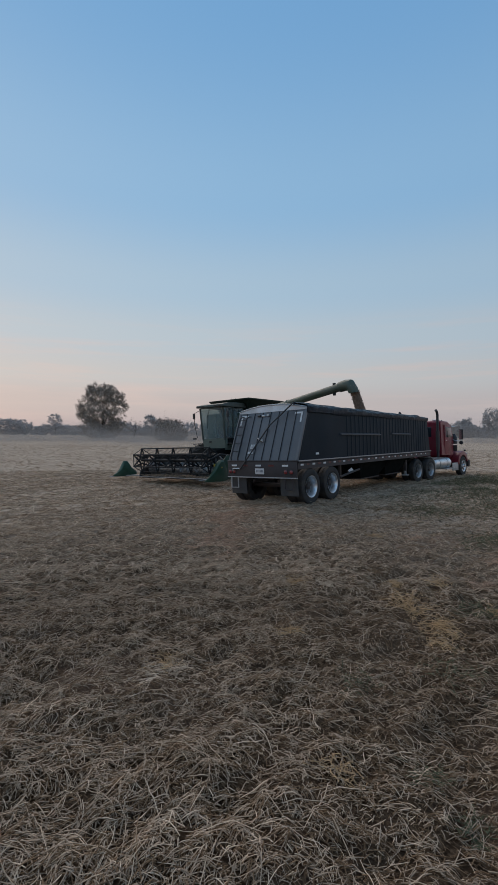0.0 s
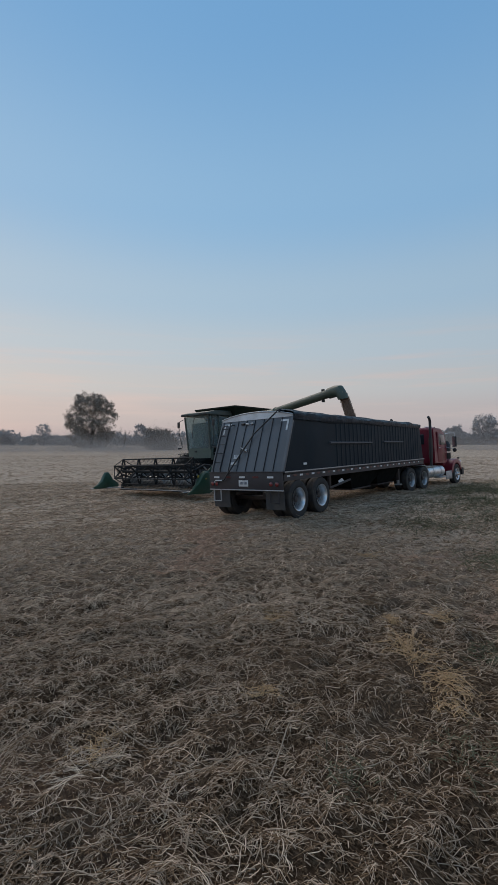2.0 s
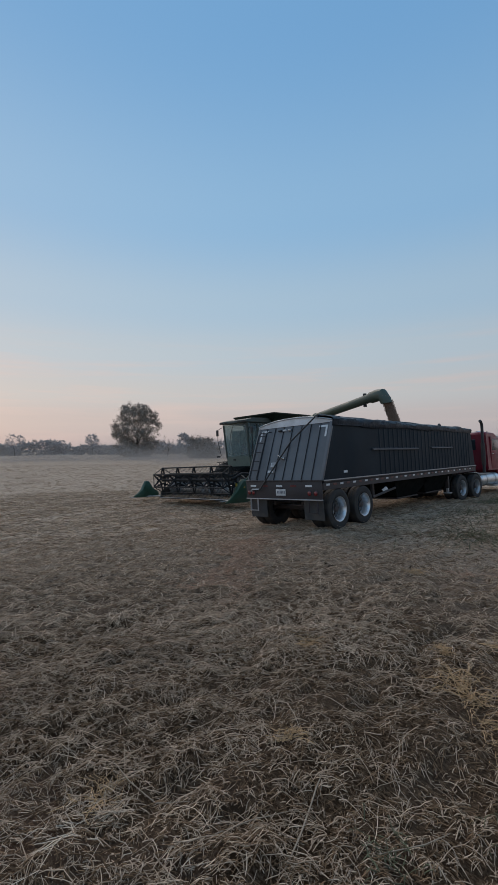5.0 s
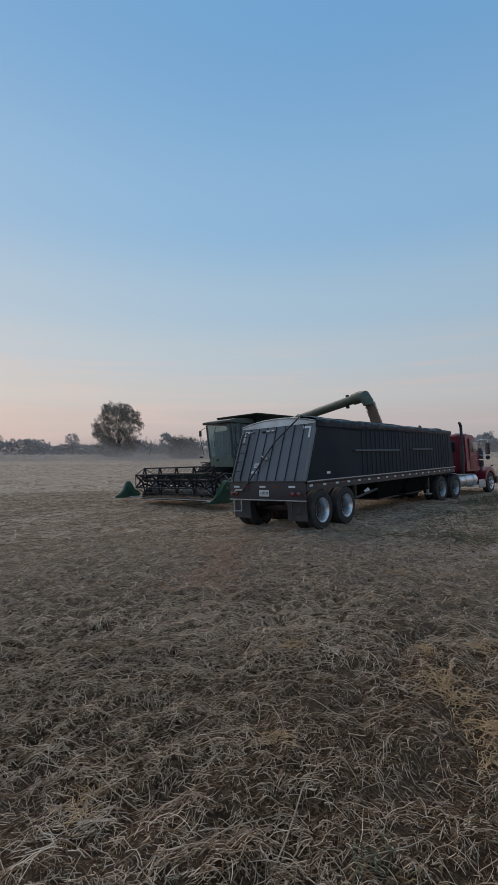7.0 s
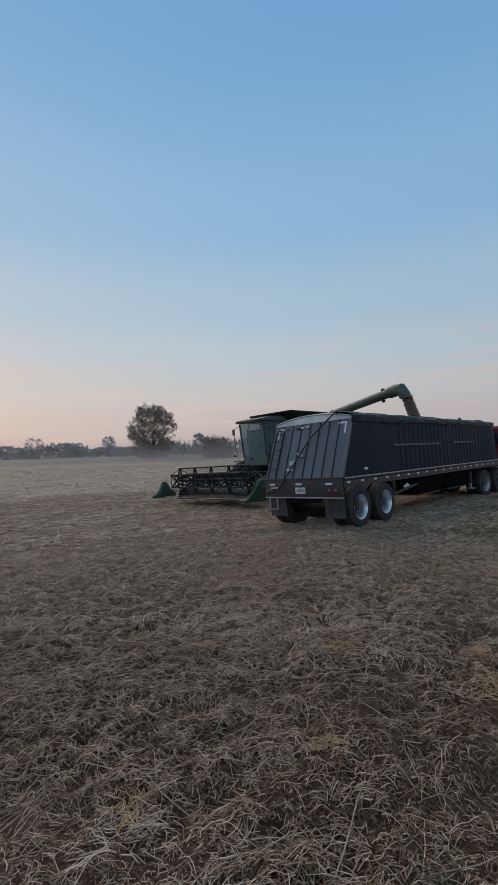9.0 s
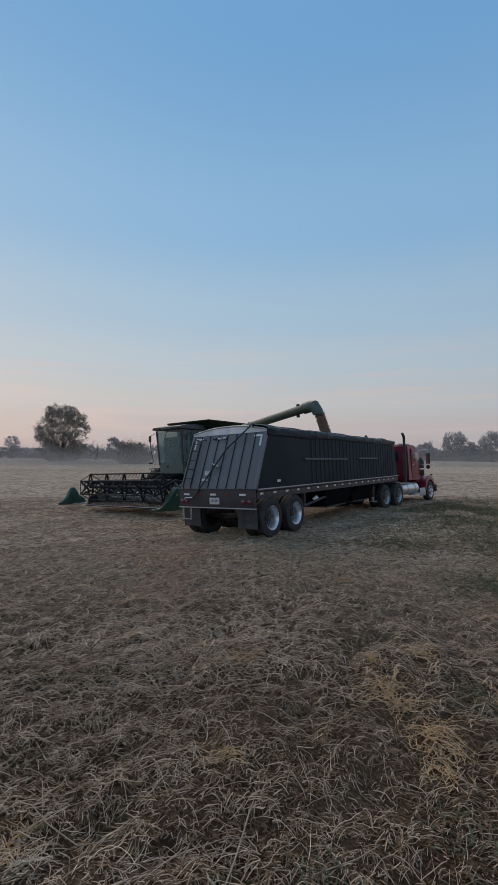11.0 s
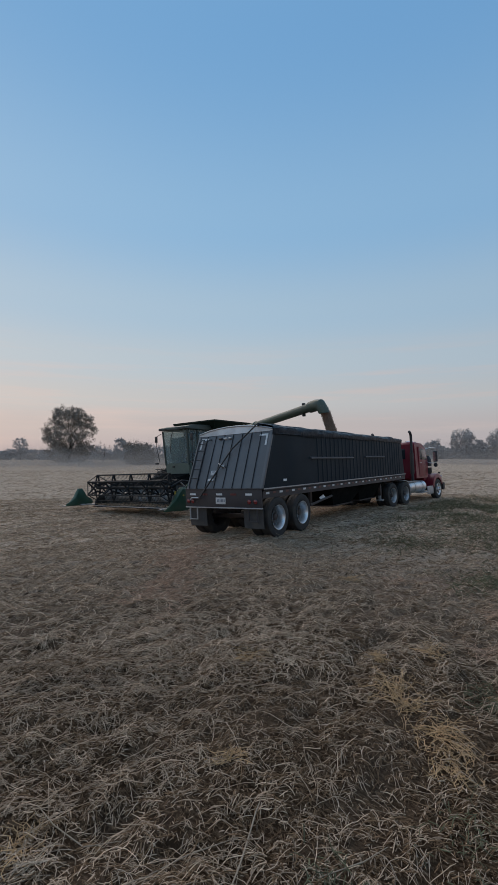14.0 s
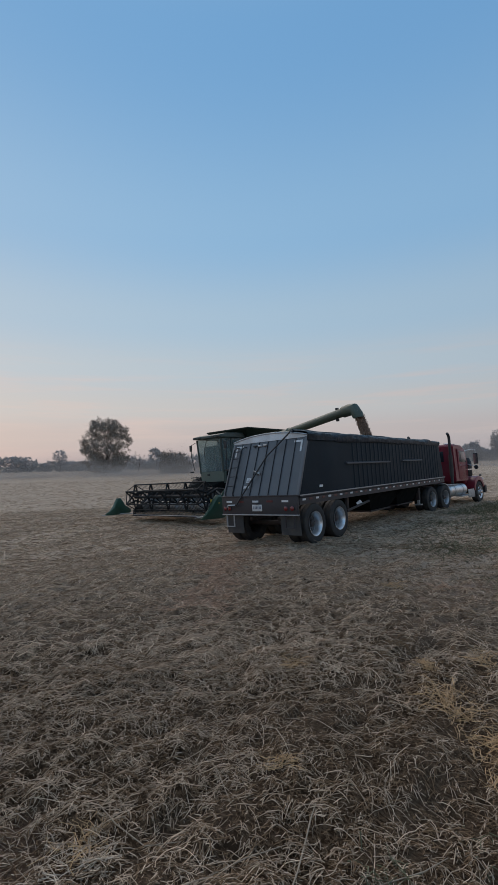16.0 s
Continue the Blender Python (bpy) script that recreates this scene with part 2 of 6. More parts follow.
def field_material():
    """Trodden soil under chopped straw, with reddish, tan and green patches and painted shade in the hollows."""
    m = bpy.data.materials.new("stubble_soil")
    m.use_nodes = True
    t = m.node_tree
    bs = t.nodes["Principled BSDF"]
    tc = t.nodes.new("ShaderNodeTexCoord")

    def noise_at(s, detail, squash=(1, 1, 1), turn=0.0, rough=0.6):
        mp = t.nodes.new("ShaderNodeMapping")
        mp.inputs["Scale"].default_value, mp.inputs["Rotation"].default_value = squash, (0, 0, turn)
        t.links.new(tc.outputs["Object"], mp.inputs[0])
        n = t.nodes.new("ShaderNodeTexNoise")
        n.inputs["Scale"].default_value, n.inputs["Detail"].default_value, n.inputs["Roughness"].default_value = s, detail, rough
        t.links.new(mp.outputs[0], n.inputs["Vector"])
        return n.outputs["Fac"]

    def ramp_of(v, a, b):
        n = t.nodes.new("ShaderNodeMapRange")
        n.inputs["From Min"].default_value, n.inputs["From Max"].default_value = a, b
        t.links.new(v, n.inputs["Value"])
        return n.outputs[0]

    def mix(f, a, b):
        n = t.nodes.new("ShaderNodeMix")
        n.data_type = "RGBA"
        for i, v in ((0, f), (6, a), (7, b)):
            if isinstance(v, (tuple, float)):
                n.inputs[i].default_value = v
            else:
                t.links.new(v, n.inputs[i])
        return n.outputs[2]

    def times(a, b):
        n = t.nodes.new("ShaderNodeMath")
        n.operation = "MULTIPLY"
        for i, v in ((0, a), (1, b)):
            if isinstance(v, float):
                n.inputs[i].default_value = v
            else:
                t.links.new(v, n.inputs[i])
        return n.outputs[0]

    rows = noise_at(1.1, 5, (1.7, 0.3, 1), LEAN)
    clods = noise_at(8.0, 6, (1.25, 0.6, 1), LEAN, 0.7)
    litter = noise_at(45.0, 6, (0.5, 1.4, 1), LEAN, 0.75)
    litter_b = noise_at(60.0, 5, (1.5, 0.4, 1), LEAN, 0.75)
    patch = noise_at(0.33, 4)
    # soil darker around this point, mixed to a paler tone farther out
    from_spot = t.nodes.new("ShaderNodeVectorMath")
    from_spot.operation = "DISTANCE"
    t.links.new(tc.outputs["Object"], from_spot.inputs[0])
    from_spot.inputs[1].default_value = (4.5, -7.0, 0)
    far_mix = ramp_of(from_spot.outputs["Value"], 3.0, 9.5)
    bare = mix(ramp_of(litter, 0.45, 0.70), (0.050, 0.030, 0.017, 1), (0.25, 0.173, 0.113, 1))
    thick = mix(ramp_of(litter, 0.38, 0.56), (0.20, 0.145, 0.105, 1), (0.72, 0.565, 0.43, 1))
    colour = mix(far_mix, bare, thick)
    colour = mix(times(times(ramp_of(litter_b, 0.50, 0.66), 0.6), far_mix), colour, (0.56, 0.44, 0.33, 1))
    # shade of the hollows between clods, painted into the soil colour
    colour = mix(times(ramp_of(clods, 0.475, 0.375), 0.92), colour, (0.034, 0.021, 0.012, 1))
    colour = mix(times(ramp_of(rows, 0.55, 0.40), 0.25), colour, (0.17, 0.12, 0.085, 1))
    colour = mix(times(ramp_of(patch, 0.58, 0.70), 0.4), colour, (0.30, 0.19, 0.14, 1))
    # a greener strip beside the truck
    green = t.nodes.new("ShaderNodeVectorMath")
    green.operation = "DISTANCE"
    flat = t.nodes.new("ShaderNodeMapping")
    flat.inputs["Scale"].default_value = (1, 0.55, 0)
    t.links.new(tc.outputs["Object"], flat.inputs[0])
    t.links.new(flat.outputs[0], green.inputs[0])
    green.inputs[1].default_value = (5.5, 6.5, 0)
    near_green = ramp_of(green.outputs["Value"], 5.2, 2.5)
    colour = mix(times(times(near_green, ramp_of(clods, 0.35, 0.6)), 0.13), colour, (0.12, 0.125, 0.06, 1))
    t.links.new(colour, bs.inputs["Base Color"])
    bs.inputs["Roughness"].default_value = 0.9
    bs.inputs["Specular IOR Level"].default_value = 0.03
    b1 = t.nodes.new("ShaderNodeBump")
    b1.inputs["Strength"].default_value, b1.inputs["Distance"].default_value = 0.8, 0.1
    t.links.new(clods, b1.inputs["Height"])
    b2 = t.nodes.new("ShaderNodeBump")
    b2.inputs["Strength"].default_value, b2.inputs["Distance"].default_value = 0.9, 0.02
    t.links.new(litter, b2.inputs["Height"])
    t.links.new(b1.outputs[0], b2.inputs["Normal"])
    t.links.new(b2.outputs[0], bs.inputs["Normal"])
    return m


ROWS = radians(-84)
LEAN = radians(6)
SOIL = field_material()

# ---- building helpers ----


def finish(name, me, mat, sharp=35):
    for p in me.polygons:
        p.use_smooth = True
    me.set_sharp_from_angle(angle=radians(sharp))
    if mat:
        me.materials.append(mat)
    return new(name, me)


def part(name, bm, mat, parent, label="", at=None):
    """Links a bmesh as one mesh object under a thing or a part."""
    me = bpy.data.meshes.new(name)
    bmesh.ops.recalc_face_normals(bm, faces=bm.faces)
    bm.to_mesh(me)
    bm.free()
    ob = finish(name, me, mat)
    ob.parent = parent
    if at is not None:
        ob.matrix_basis = at
    if label:
        ob["label"] = label
    return ob


def again(ob, parent, at, deep=True):
    """The same part once more under parent, on the same mesh."""
    c = ob.copy()
    scene.collection.objects.link(c)
    c.parent, c.matrix_basis = parent, at
    if deep:
        for child in ob.children:
            again(child, c, child.matrix_basis.copy())
    return c


def thing(name, m, label, category, group="", kind=""):
    e = new(name)
    e.empty_display_size = 0.3
    e.matrix_world = m
    return tagged(e, label, category, group, kind)


def from_lists(name, verts, faces, mat, parent=None):
    me = bpy.data.meshes.new(name)
    me.from_pydata(verts, [], faces)
    me.update()
    ob = finish(name, me, mat)
    ob.parent = parent
    return ob


def box(bm, lo, hi, bevel=0.0, turn=None):
    lo, hi = Vector(lo), Vector(hi)
    made = bmesh.ops.create_cube(bm, size=1.0)["verts"]
    m = Matrix.Translation((lo + hi) / 2) @ (turn or Matrix()) @ Matrix.Diagonal((*(hi - lo), 1))
    bmesh.ops.transform(bm, matrix=m, verts=made)
    if bevel:
        edges = list({e for v in made for e in v.link_edges})
        bmesh.ops.bevel(bm, geom=edges, offset=bevel, segments=2, affect="EDGES", profile=0.6)
    return bm


def prism(bm, outline, axis, a, b, bevel=0.0):
    """Extrudes an outline of two coordinates along axis (0, 1, 2) from a to b."""
    def put(u, v, w):
        return {0: (w, u, v), 1: (u, w, v), 2: (u, v, w)}[axis]
    lower = [bm.verts.new(put(u, v, a)) for u, v in outline]
    upper = [bm.verts.new(put(u, v, b)) for u, v in outline]
    n = len(outline)
    faces = [bm.faces.new(lower[::-1]), bm.faces.new(upper)]
    faces += [bm.faces.new((lower[i], lower[(i + 1) % n], upper[(i + 1) % n], upper[i])) for i in range(n)]
    if bevel:
        edges = list({e for f in faces for e in f.edges})
        bmesh.ops.bevel(bm, geom=edges, offset=bevel, segments=2, affect="EDGES", profile=0.6)
    return bm


def tube(bm, points, radii, seg=10, cap=True):
    """A round bar along points; radii is one radius or one for each point."""
    pts = [Vector(p) for p in points]
    if isinstance(radii, (int, float)):
        radii = [radii] * len(pts)
    rings = []
    side = None
    for i, p in enumerate(pts):
        way = (pts[min(i + 1, len(pts) - 1)] - pts[max(i - 1, 0)]).normalized()
        if side is None:
            side = way.orthogonal().normalized()
        side = (side - way * side.dot(way))
        side = side.normalized() if side.length > 1e-6 else way.orthogonal().normalized()
        up = way.cross(side)
        rings.append([bm.verts.new(p + radii[i] * (math.cos(k * math.tau / seg) * side + math.sin(k * math.tau / seg) * up)) for k in range(seg)])
    for a, b in zip(rings, rings[1:]):
        for k in range(seg):
            bm.faces.new((a[k], a[(k + 1) % seg], b[(k + 1) % seg], b[k]))
    if cap:
        bm.faces.new(rings[0][::-1])
        bm.faces.new(rings[-1])
    return bm


def lathe(bm, profile, seg=32, m=Matrix(), closed=False):
    """Turns a profile of (radius, x) round the x axis."""
    rings = []
    for r, h in profile:
        rings.append([bm.verts.new(m @ Vector((h, r * math.cos(k * math.tau / seg), r * math.sin(k * math.tau / seg)))) for k in range(seg)])
    pairs = list(zip(rings, rings[1:]))
    if closed:
        pairs.append((rings[-1], rings[0]))
    for a, b in pairs:
        for k in range(seg):
            bm.faces.new((a[k], a[(k + 1) % seg], b[(k + 1) % seg], b[k]))
    return bm


def bm_new():
    return bmesh.new()


# ---- ground ----
LATTICE = np.random.RandomState(7).rand(256, 256)


def value_noise(x, y):
    xi, yi = np.floor(x).astype(int), np.floor(y).astype(int)
    fx, fy = x - xi, y - yi
    fx, fy = fx * fx * (3 - 2 * fx), fy * fy * (3 - 2 * fy)
    a, b = LATTICE[xi % 256, yi % 256], LATTICE[(xi + 1) % 256, yi % 256]
    c, d = LATTICE[xi % 256, (yi + 1) % 256], LATTICE[(xi + 1) % 256, (yi + 1) % 256]
    return (a * (1 - fx) + b * fx) * (1 - fy) + (c * (1 - fx) + d * fx) * fy - 0.5


def land(x, y, rough=True):
    """Height of the field: a shallow dip under the vehicles, with clods and straw humps."""
    x, y = np.asarray(x, float), np.asarray(y, float)
    across = np.interp(x, [-90, -60, -30, -20, -12, -6, -2.5, 0, 3, 8], [0, -0.1, -0.42, -0.47, -0.40, -0.26, -0.13, 0, 0.03, 0.04])
    along = np.interp(y, [-3, 0, 10, 16, 28, 60, 110], [0.02, 0, -0.12, -0.17, -0.2, -0.12, 0])
    fade = np.exp(-((np.minimum(x, 0) / 60) ** 2)) * np.exp(-((np.maximum(y - 5, 0) / 70) ** 2))
    z = across * np.exp(-((np.maximum(y - 8, 0) / 45) ** 2)) + along * fade
    if rough:
        far = np.hypot(x - 4, y + 5)
        c, s = math.cos(ROWS), math.sin(ROWS)
        u, v = x * c - y * s, x * s + y * c
        hump = 0.10 * value_noise(u * 0.25 + 17, v * 0.75) + 0.07 * value_noise(u * 0.9, v * 2.2) + 0.075 * value_noise(u * 2.6 + 40, v * 5.0 + 9) + 0.05 * value_noise(x * 7.3 + 11, y * 7.3)
        hump += 0.07 * value_noise(x * 0.21 + 3, y * 0.21)
        calm = np.clip(1.15 - far / 26, 0, 1)
        z = z + hump * calm
    return z


def spaced(lo, hi, step, reach, growth=1.14):
    mid = list(np.arange(lo, hi, step))
    left, right, s = [], [], step
    a, b = lo, hi
    while b < reach:
        s *= growth
        a, b = a - s, b + s
        left.append(a)
        right.append(b)
    return np.array(left[::-1] + mid + right)


def build_field():
    xs, ys = spaced(-2.0, 7.0, 0.06, 3500, 1.06), spaced(-8.5, 1.0, 0.06, 3500, 1.06)
    gx, gy = np.meshgrid(xs, ys)
    gz = land(gx, gy)
    verts = np.stack([gx.ravel(), gy.ravel(), gz.ravel()], 1)
    w, h = len(xs), len(ys)
    i = (np.arange(h - 1)[:, None] * w + np.arange(w - 1)[None]).ravel()
    faces = np.stack([i, i + 1, i + w + 1, i + w], 1)
    me = bpy.data.meshes.new("ground")
    me.vertices.add(len(verts))
    me.vertices.foreach_set("co", verts.ravel())
    me.loops.add(faces.size)
    me.loops.foreach_set("vertex_index", faces.ravel())
    me.polygons.add(len(faces))
    me.polygons.foreach_set("loop_start", np.arange(0, faces.size, 4))
    me.polygons.foreach_set("use_smooth", np.ones(len(faces), bool))
    me.update()
    me.validate()
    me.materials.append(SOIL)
    tagged(new("ground", me), "harvested brown field of trodden soil and chopped straw", "field", kind="structure")


build_field()

# ---- grain trailer ----
HALF = 1.25


def dual_tyre_mesh(r=0.515, w=0.27):
    bm = bm_new()
    prof = [(0.30, -w * 0.40), (0.36, -w * 0.5), (r * 0.88, -w * 0.52), (r * 0.97, -w * 0.46), (r, -w * 0.34), (r * 0.985, -w * 0.16), (r, -w * 0.14),
            (r, -0.012), (r * 0.98, 0), (r, 0.012), (r, w * 0.14), (r * 0.985, w * 0.16), (r, w * 0.34), (r * 0.97, w * 0.46), (r * 0.88, w * 0.52), (0.36, w * 0.5), (0.30, w * 0.40)]
    return lathe(bm, prof, 40, closed=True)


def wheel(parent, at, dish, hub_mat, bolts=10):
    """An outer wheel on the +x side: tyre, dished rim, hub and studs."""
    tyre = part("tyre", dual_tyre_mesh(), RUBBER, parent, "dusty black truck tyre", at)
    bm = lathe(bm_new(), [(0.305, 0.13), (0.315, 0.145), (0.30, 0.14), (0.288, 0.11), (0.275, 0.09), (0.268, 0.03 - dish * 0.3), (0.255, 0.13 - dish)], 40)
    rim = part("rim", bm, hub_mat, tyre, "polished deep wheel rim")
    bm = lathe(bm_new(), [(0.257, 0.125 - dish), (0.235, 0.13 - dish + 0.012), (0.20, 0.13 - dish + 0.004), (0.15, 0.13 - dish - 0.005), (0.11, 0.13 - dish)], 40)
    part("disc", bm, DISC if dish > 0.1 else hub_mat, rim, "dull grey wheel disc")
    bm = lathe(bm_new(), [(0.11, 0.13 - dish), (0.105, 0.17 - dish), (0.09, 0.185 - dish), (0.085, 0.24 - dish), (0.06, 0.255 - dish), (0.001, 0.258 - dish)], 24)
    part("hub", bm, FRAME_STEEL if dish > 0.1 else CHROME, tyre, "greasy wheel hub")
    nut = part("wheel_nut", tube(bm_new(), [(0.12 - dish, 0.142, 0), (0.16 - dish, 0.142, 0)], 0.016, 6), FRAME_STEEL, tyre)
    for k in range(1, bolts):
        again(nut, tyre, Matrix.Rotation(k * math.tau / bolts, 4, "X"))
    hole = part("hand_hole", tube(bm_new(), [(0.116 - dish, 0.205, 0), (0.146 - dish, 0.205, 0)], 0.045, 12), SEAM, tyre)
    for k in range(1, bolts // 2):
        again(hole, tyre, Matrix.Rotation(k * math.tau / (bolts // 2), 4, "X"))
    return tyre


def build_trailer():
    m = pose(0, 0.27, 0, -0.1, -3.0, 0) @ Matrix.Translation((-HALF, 0, 0))
    t = thing("grain_trailer", m, "long black hopper grain trailer with tarp rolled aside", "trailer")
    RT, RB, TOP, BED = 0.64, 0.04, 2.75, 1.26   # rear top, rear bottom, wall top, bed height
    FT, FB = 11.38, 11.74
    side = [(RB, BED), (FB, BED), (FT, TOP), (RT, TOP)]
    # side walls, with real thickness
    for s in (1, -1):
        bm = prism(bm_new(), side, 0, s * (HALF - 0.05), s * (HALF - 0.012))
        wall = part("side_wall", bm, BLACK_PAINT, t, "dark smooth sheet side with upright ribs")
        bm = bm_new()
        prism(bm, [(RB + 0.02, BED), (RB + 0.14, BED), (RT + 0.13, TOP), (RT + 0.01, TOP)], 0, s * (HALF - 0.012), s * (HALF + 0.004), 0.004)
        part("corner_post", bm, BLACK_PAINT, wall)
        first = None
        for k in range(27):
            y = 3.1 + k * 0.306
            if first is None:
                bm = prism(bm_new(), [(-0.05, 0), (0.05, 0), (0.022, 0.017), (-0.022, 0.017)], 2, BED + 0.02, TOP - 0.10)
                for v in bm.verts:
                    v.co = Vector((s * (HALF - 0.012 + v.co.y), v.co.x, v.co.z))
                first = part("side_rib", bm, BLACK_PAINT, wall, at=Matrix.Translation((0, y, 0)))
            else:
                again(first, wall, Matrix.Translation((0, y, 0)))
        for a, b, z in ((2.60, 5.75, 1.99), (6.9, 9.0, 2.02)):
            bm = prism(bm_new(), [(s * (HALF - 0.01), z - 0.02), (s * (HALF + 0.05), z - 0.005), (s * (HALF + 0.05), z + 0.03), (s * (HALF - 0.01), z + 0.05)], 1, a, b)
            part("ledge_strip", bm, LEDGE, wall, "thin grey horizontal ledge")
        bm = box(bm_new(), (s * (HALF - 0.03) - 0.035, RT, TOP - 0.05), (s * (HALF - 0.03) + 0.035, FT, TOP + 0.03), 0.012)
        part("top_rail", bm, BLACK_PAINT, t)
        # bed rail with ledge and reflective tape
        bm = prism(bm_new(), [(s * (HALF - 0.06), 1.02), (s * HALF, 1.02), (s * (HALF + 0.005), 1.18), (s * (HALF + 0.035), 1.22), (s * (HALF + 0.035), 1.265), (s * (HALF - 0.06), 1.265)], 1, 0.06, 11.75)
        rail = part("bed_rail", bm, RAIL, t, "brownish steel bed rail with reflective tape")
        bm = prism(bm_new(), [(s * (HALF + 0.03), 1.242), (s * (HALF + 0.042), 1.242), (s * (HALF + 0.042), 1.268), (s * (HALF + 0.03), 1.268)], 1, 0.05, 11.75)
        part("rail_edge", bm, DULL_ALLOY, rail, "bare worn metal edge")
        tape = {}
        for k in range(36):
            kind = k % 2
            y = 0.26 + k * 0.316
            if kind not in tape:
                bm = box(bm_new(), (s * (HALF + 0.006) - 0.003, -0.072, 1.118), (s * (HALF + 0.006) + 0.003, 0.072, 1.168))
                tape[kind] = part("reflector_tape", bm, RED_TAPE if kind else WHITE_TAPE, rail, at=Matrix.Translation((0, y, 0)))
            else:
                again(tape[kind], rail, Matrix.Translation((0, y, 0)))
    bm = box(bm_new(), (HALF - 0.02, 1.05, 1.40), (HALF + 0.004, 1.21, 1.46), 0.004)
    part("side_label", bm, WHITE_TAPE, t, "small white label")

    # slanted rear wall of upright panels with dark seams
    def rear(z, out=0.0):
        return RB + (RT - RB) * (z - BED) / (TOP - BED) - out
    slabs = 8
    wide = (2 * HALF - 0.06) / slabs
    rear_wall = part("rear_wall", prism(bm_new(), [(rear(BED) + 0.012, BED), (rear(BED) + 0.05, BED), (rear(TOP) + 0.05, TOP), (rear(TOP) + 0.012, TOP)], 0, -HALF + 0.03, HALF - 0.03), SEAM, t)
    bm = prism(bm_new(), [(rear(BED + 0.01), BED + 0.01), (rear(BED + 0.01) + 0.011, BED + 0.01), (rear(TOP - 0.02) + 0.011, TOP - 0.02), (rear(TOP - 0.02), TOP - 0.02)], 0, -wide / 2 + 0.006, wide / 2 - 0.006)
    panel = part("panel", bm, SKY_SHEEN_PAINT, rear_wall, at=Matrix.Translation((-HALF + 0.03 + wide / 2, 0, 0)))
    for k in range(1, slabs):
        again(panel, rear_wall, Matrix.Translation((-HALF + 0.03 + wide * (k + 0.5), 0, 0)))
    rib = None
    for k in range(1, slabs):
        x = -HALF + 0.03 + wide * k
        if rib is None:
            bm = prism(bm_new(), [(rear(BED + 0.02, 0.028), BED + 0.02), (rear(BED + 0.02), BED + 0.02), (rear(TOP - 0.05), TOP - 0.05), (rear(TOP - 0.05, 0.028), TOP - 0.05)], 0, -0.006, 0.006, 0.002)
            rib = part("panel_rib", bm, SEAM, rear_wall, at=Matrix.Translation((x, 0, 0)))
        else:
            again(rib, rear_wall, Matrix.Translation((x, 0, 0)))
    for s in (1, -1):
        bm = prism(bm_new(), [(rear(BED, 0.02), BED), (rear(BED) + 0.05, BED), (rear(TOP) + 0.05, TOP), (rear(TOP, 0.02), TOP)], 0, s * (HALF - 0.07), s * (HALF + 0.006), 0.006)
        part("edge_post", bm, SKY_SHEEN_PAINT, rear_wall)
        # inverted L of white tape
        bm = bm_new()
        z1 = TOP - 0.10
        for lo, hi, a, b in (((s * (HALF - 0.12)), (s * (HALF - 0.38)), z1 - 0.05, z1), ((s * (HALF - 0.12)), (s * (HALF - 0.17)), z1 - 0.30, z1 - 0.05)):
            prism(bm, [(rear(a, 0.008), a), (rear(a, -0.002), a), (rear(b, -0.002), b), (rear(b, 0.008), b)], 0, min(lo, hi), max(lo, hi))
        part("corner_tape", bm, WHITE_TAPE, rear_wall, "white reflective corner mark")
    z = TOP - 0.14
    for k in range(3):
        x = -0.42 + k * 0.17
        part("marker_lamp", tube(bm_new(), [(x - 0.05, rear(z, 0.03), z), (x + 0.05, rear(z, 0.03), z)], 0.028, 10), (PLASTIC, LABEL, DULL_ALLOY)[k], rear_wall, "small clearance lamp")
    bm = bm_new()
    for x, z, w, h in ((-0.42, 1.62, 0.15, 0.12), (-0.46, 1.47, 0.19, 0.06)):
        prism(bm, [(rear(z, 0.03), z), (rear(z, 0.0), z), (rear(z + h, 0.0), z + h), (rear(z + h, 0.03), z + h)], 0, x - w / 2, x + w / 2)
    part("rear_label", bm, LABEL, rear_wall, "weathered white labels")
    bm = bm_new()
    for z in (1.65, 1.685, 1.715):
        prism(bm, [(rear(z, 0.034), z), (rear(z, 0.02), z), (rear(z + 0.012, 0.02), z + 0.012), (rear(z + 0.012, 0.034), z + 0.012)], 0, -0.47, -0.37)
    part("label_print", bm, INK, rear_wall)
    bm = box(bm_new(), (-0.20, rear(1.85, 0.06), 1.83), (-0.06, rear(1.85, 0.0), 1.89), 0.012)
    tube(bm, [(-0.28, rear(1.9, 0.05), 1.93), (-0.20, rear(1.86, 0.07), 1.90), (-0.03, rear(1.8, 0.07), 1.82)], 0.014, 6)
    part("crank_clip", bm, DULL_ALLOY, rear_wall)

    # arched end cap and rolled tarp
    def arch(x):
        return TOP + 0.02 + 0.15 * (1 - (abs(x) / (HALF + 0.01)) ** 2.2)
    outline = [(-HALF, TOP - 0.035)] + [(x, arch(x)) for x in np.linspace(-HALF, HALF, 25)] + [(HALF, TOP - 0.035)]
    cap = part("end_cap", prism(bm_new(), outline, 1, RT - 0.03, RT + 0.04), CAP, t, "light grey arched tarp end cap")
    bm = tube(bm_new(), [(x, RT - 0.03, arch(x)) for x in np.linspace(-HALF, HALF, 25)], 0.022, 8)
    part("cap_edge", bm, DULL_ALLOY, cap)
    part("end_cap", prism(bm_new(), outline, 1, FT - 0.05, FT + 0.02), BLACK_PAINT, t)
    for k in range(5):
        y = 2.3 + k * 1.8
        bm = tube(bm_new(), [(x, y, arch(x) - 0.03) for x in np.linspace(-HALF + 0.03, HALF - 0.03, 13)], 0.02, 8)
        part("tarp_bow", bm, DULL_ALLOY, t)

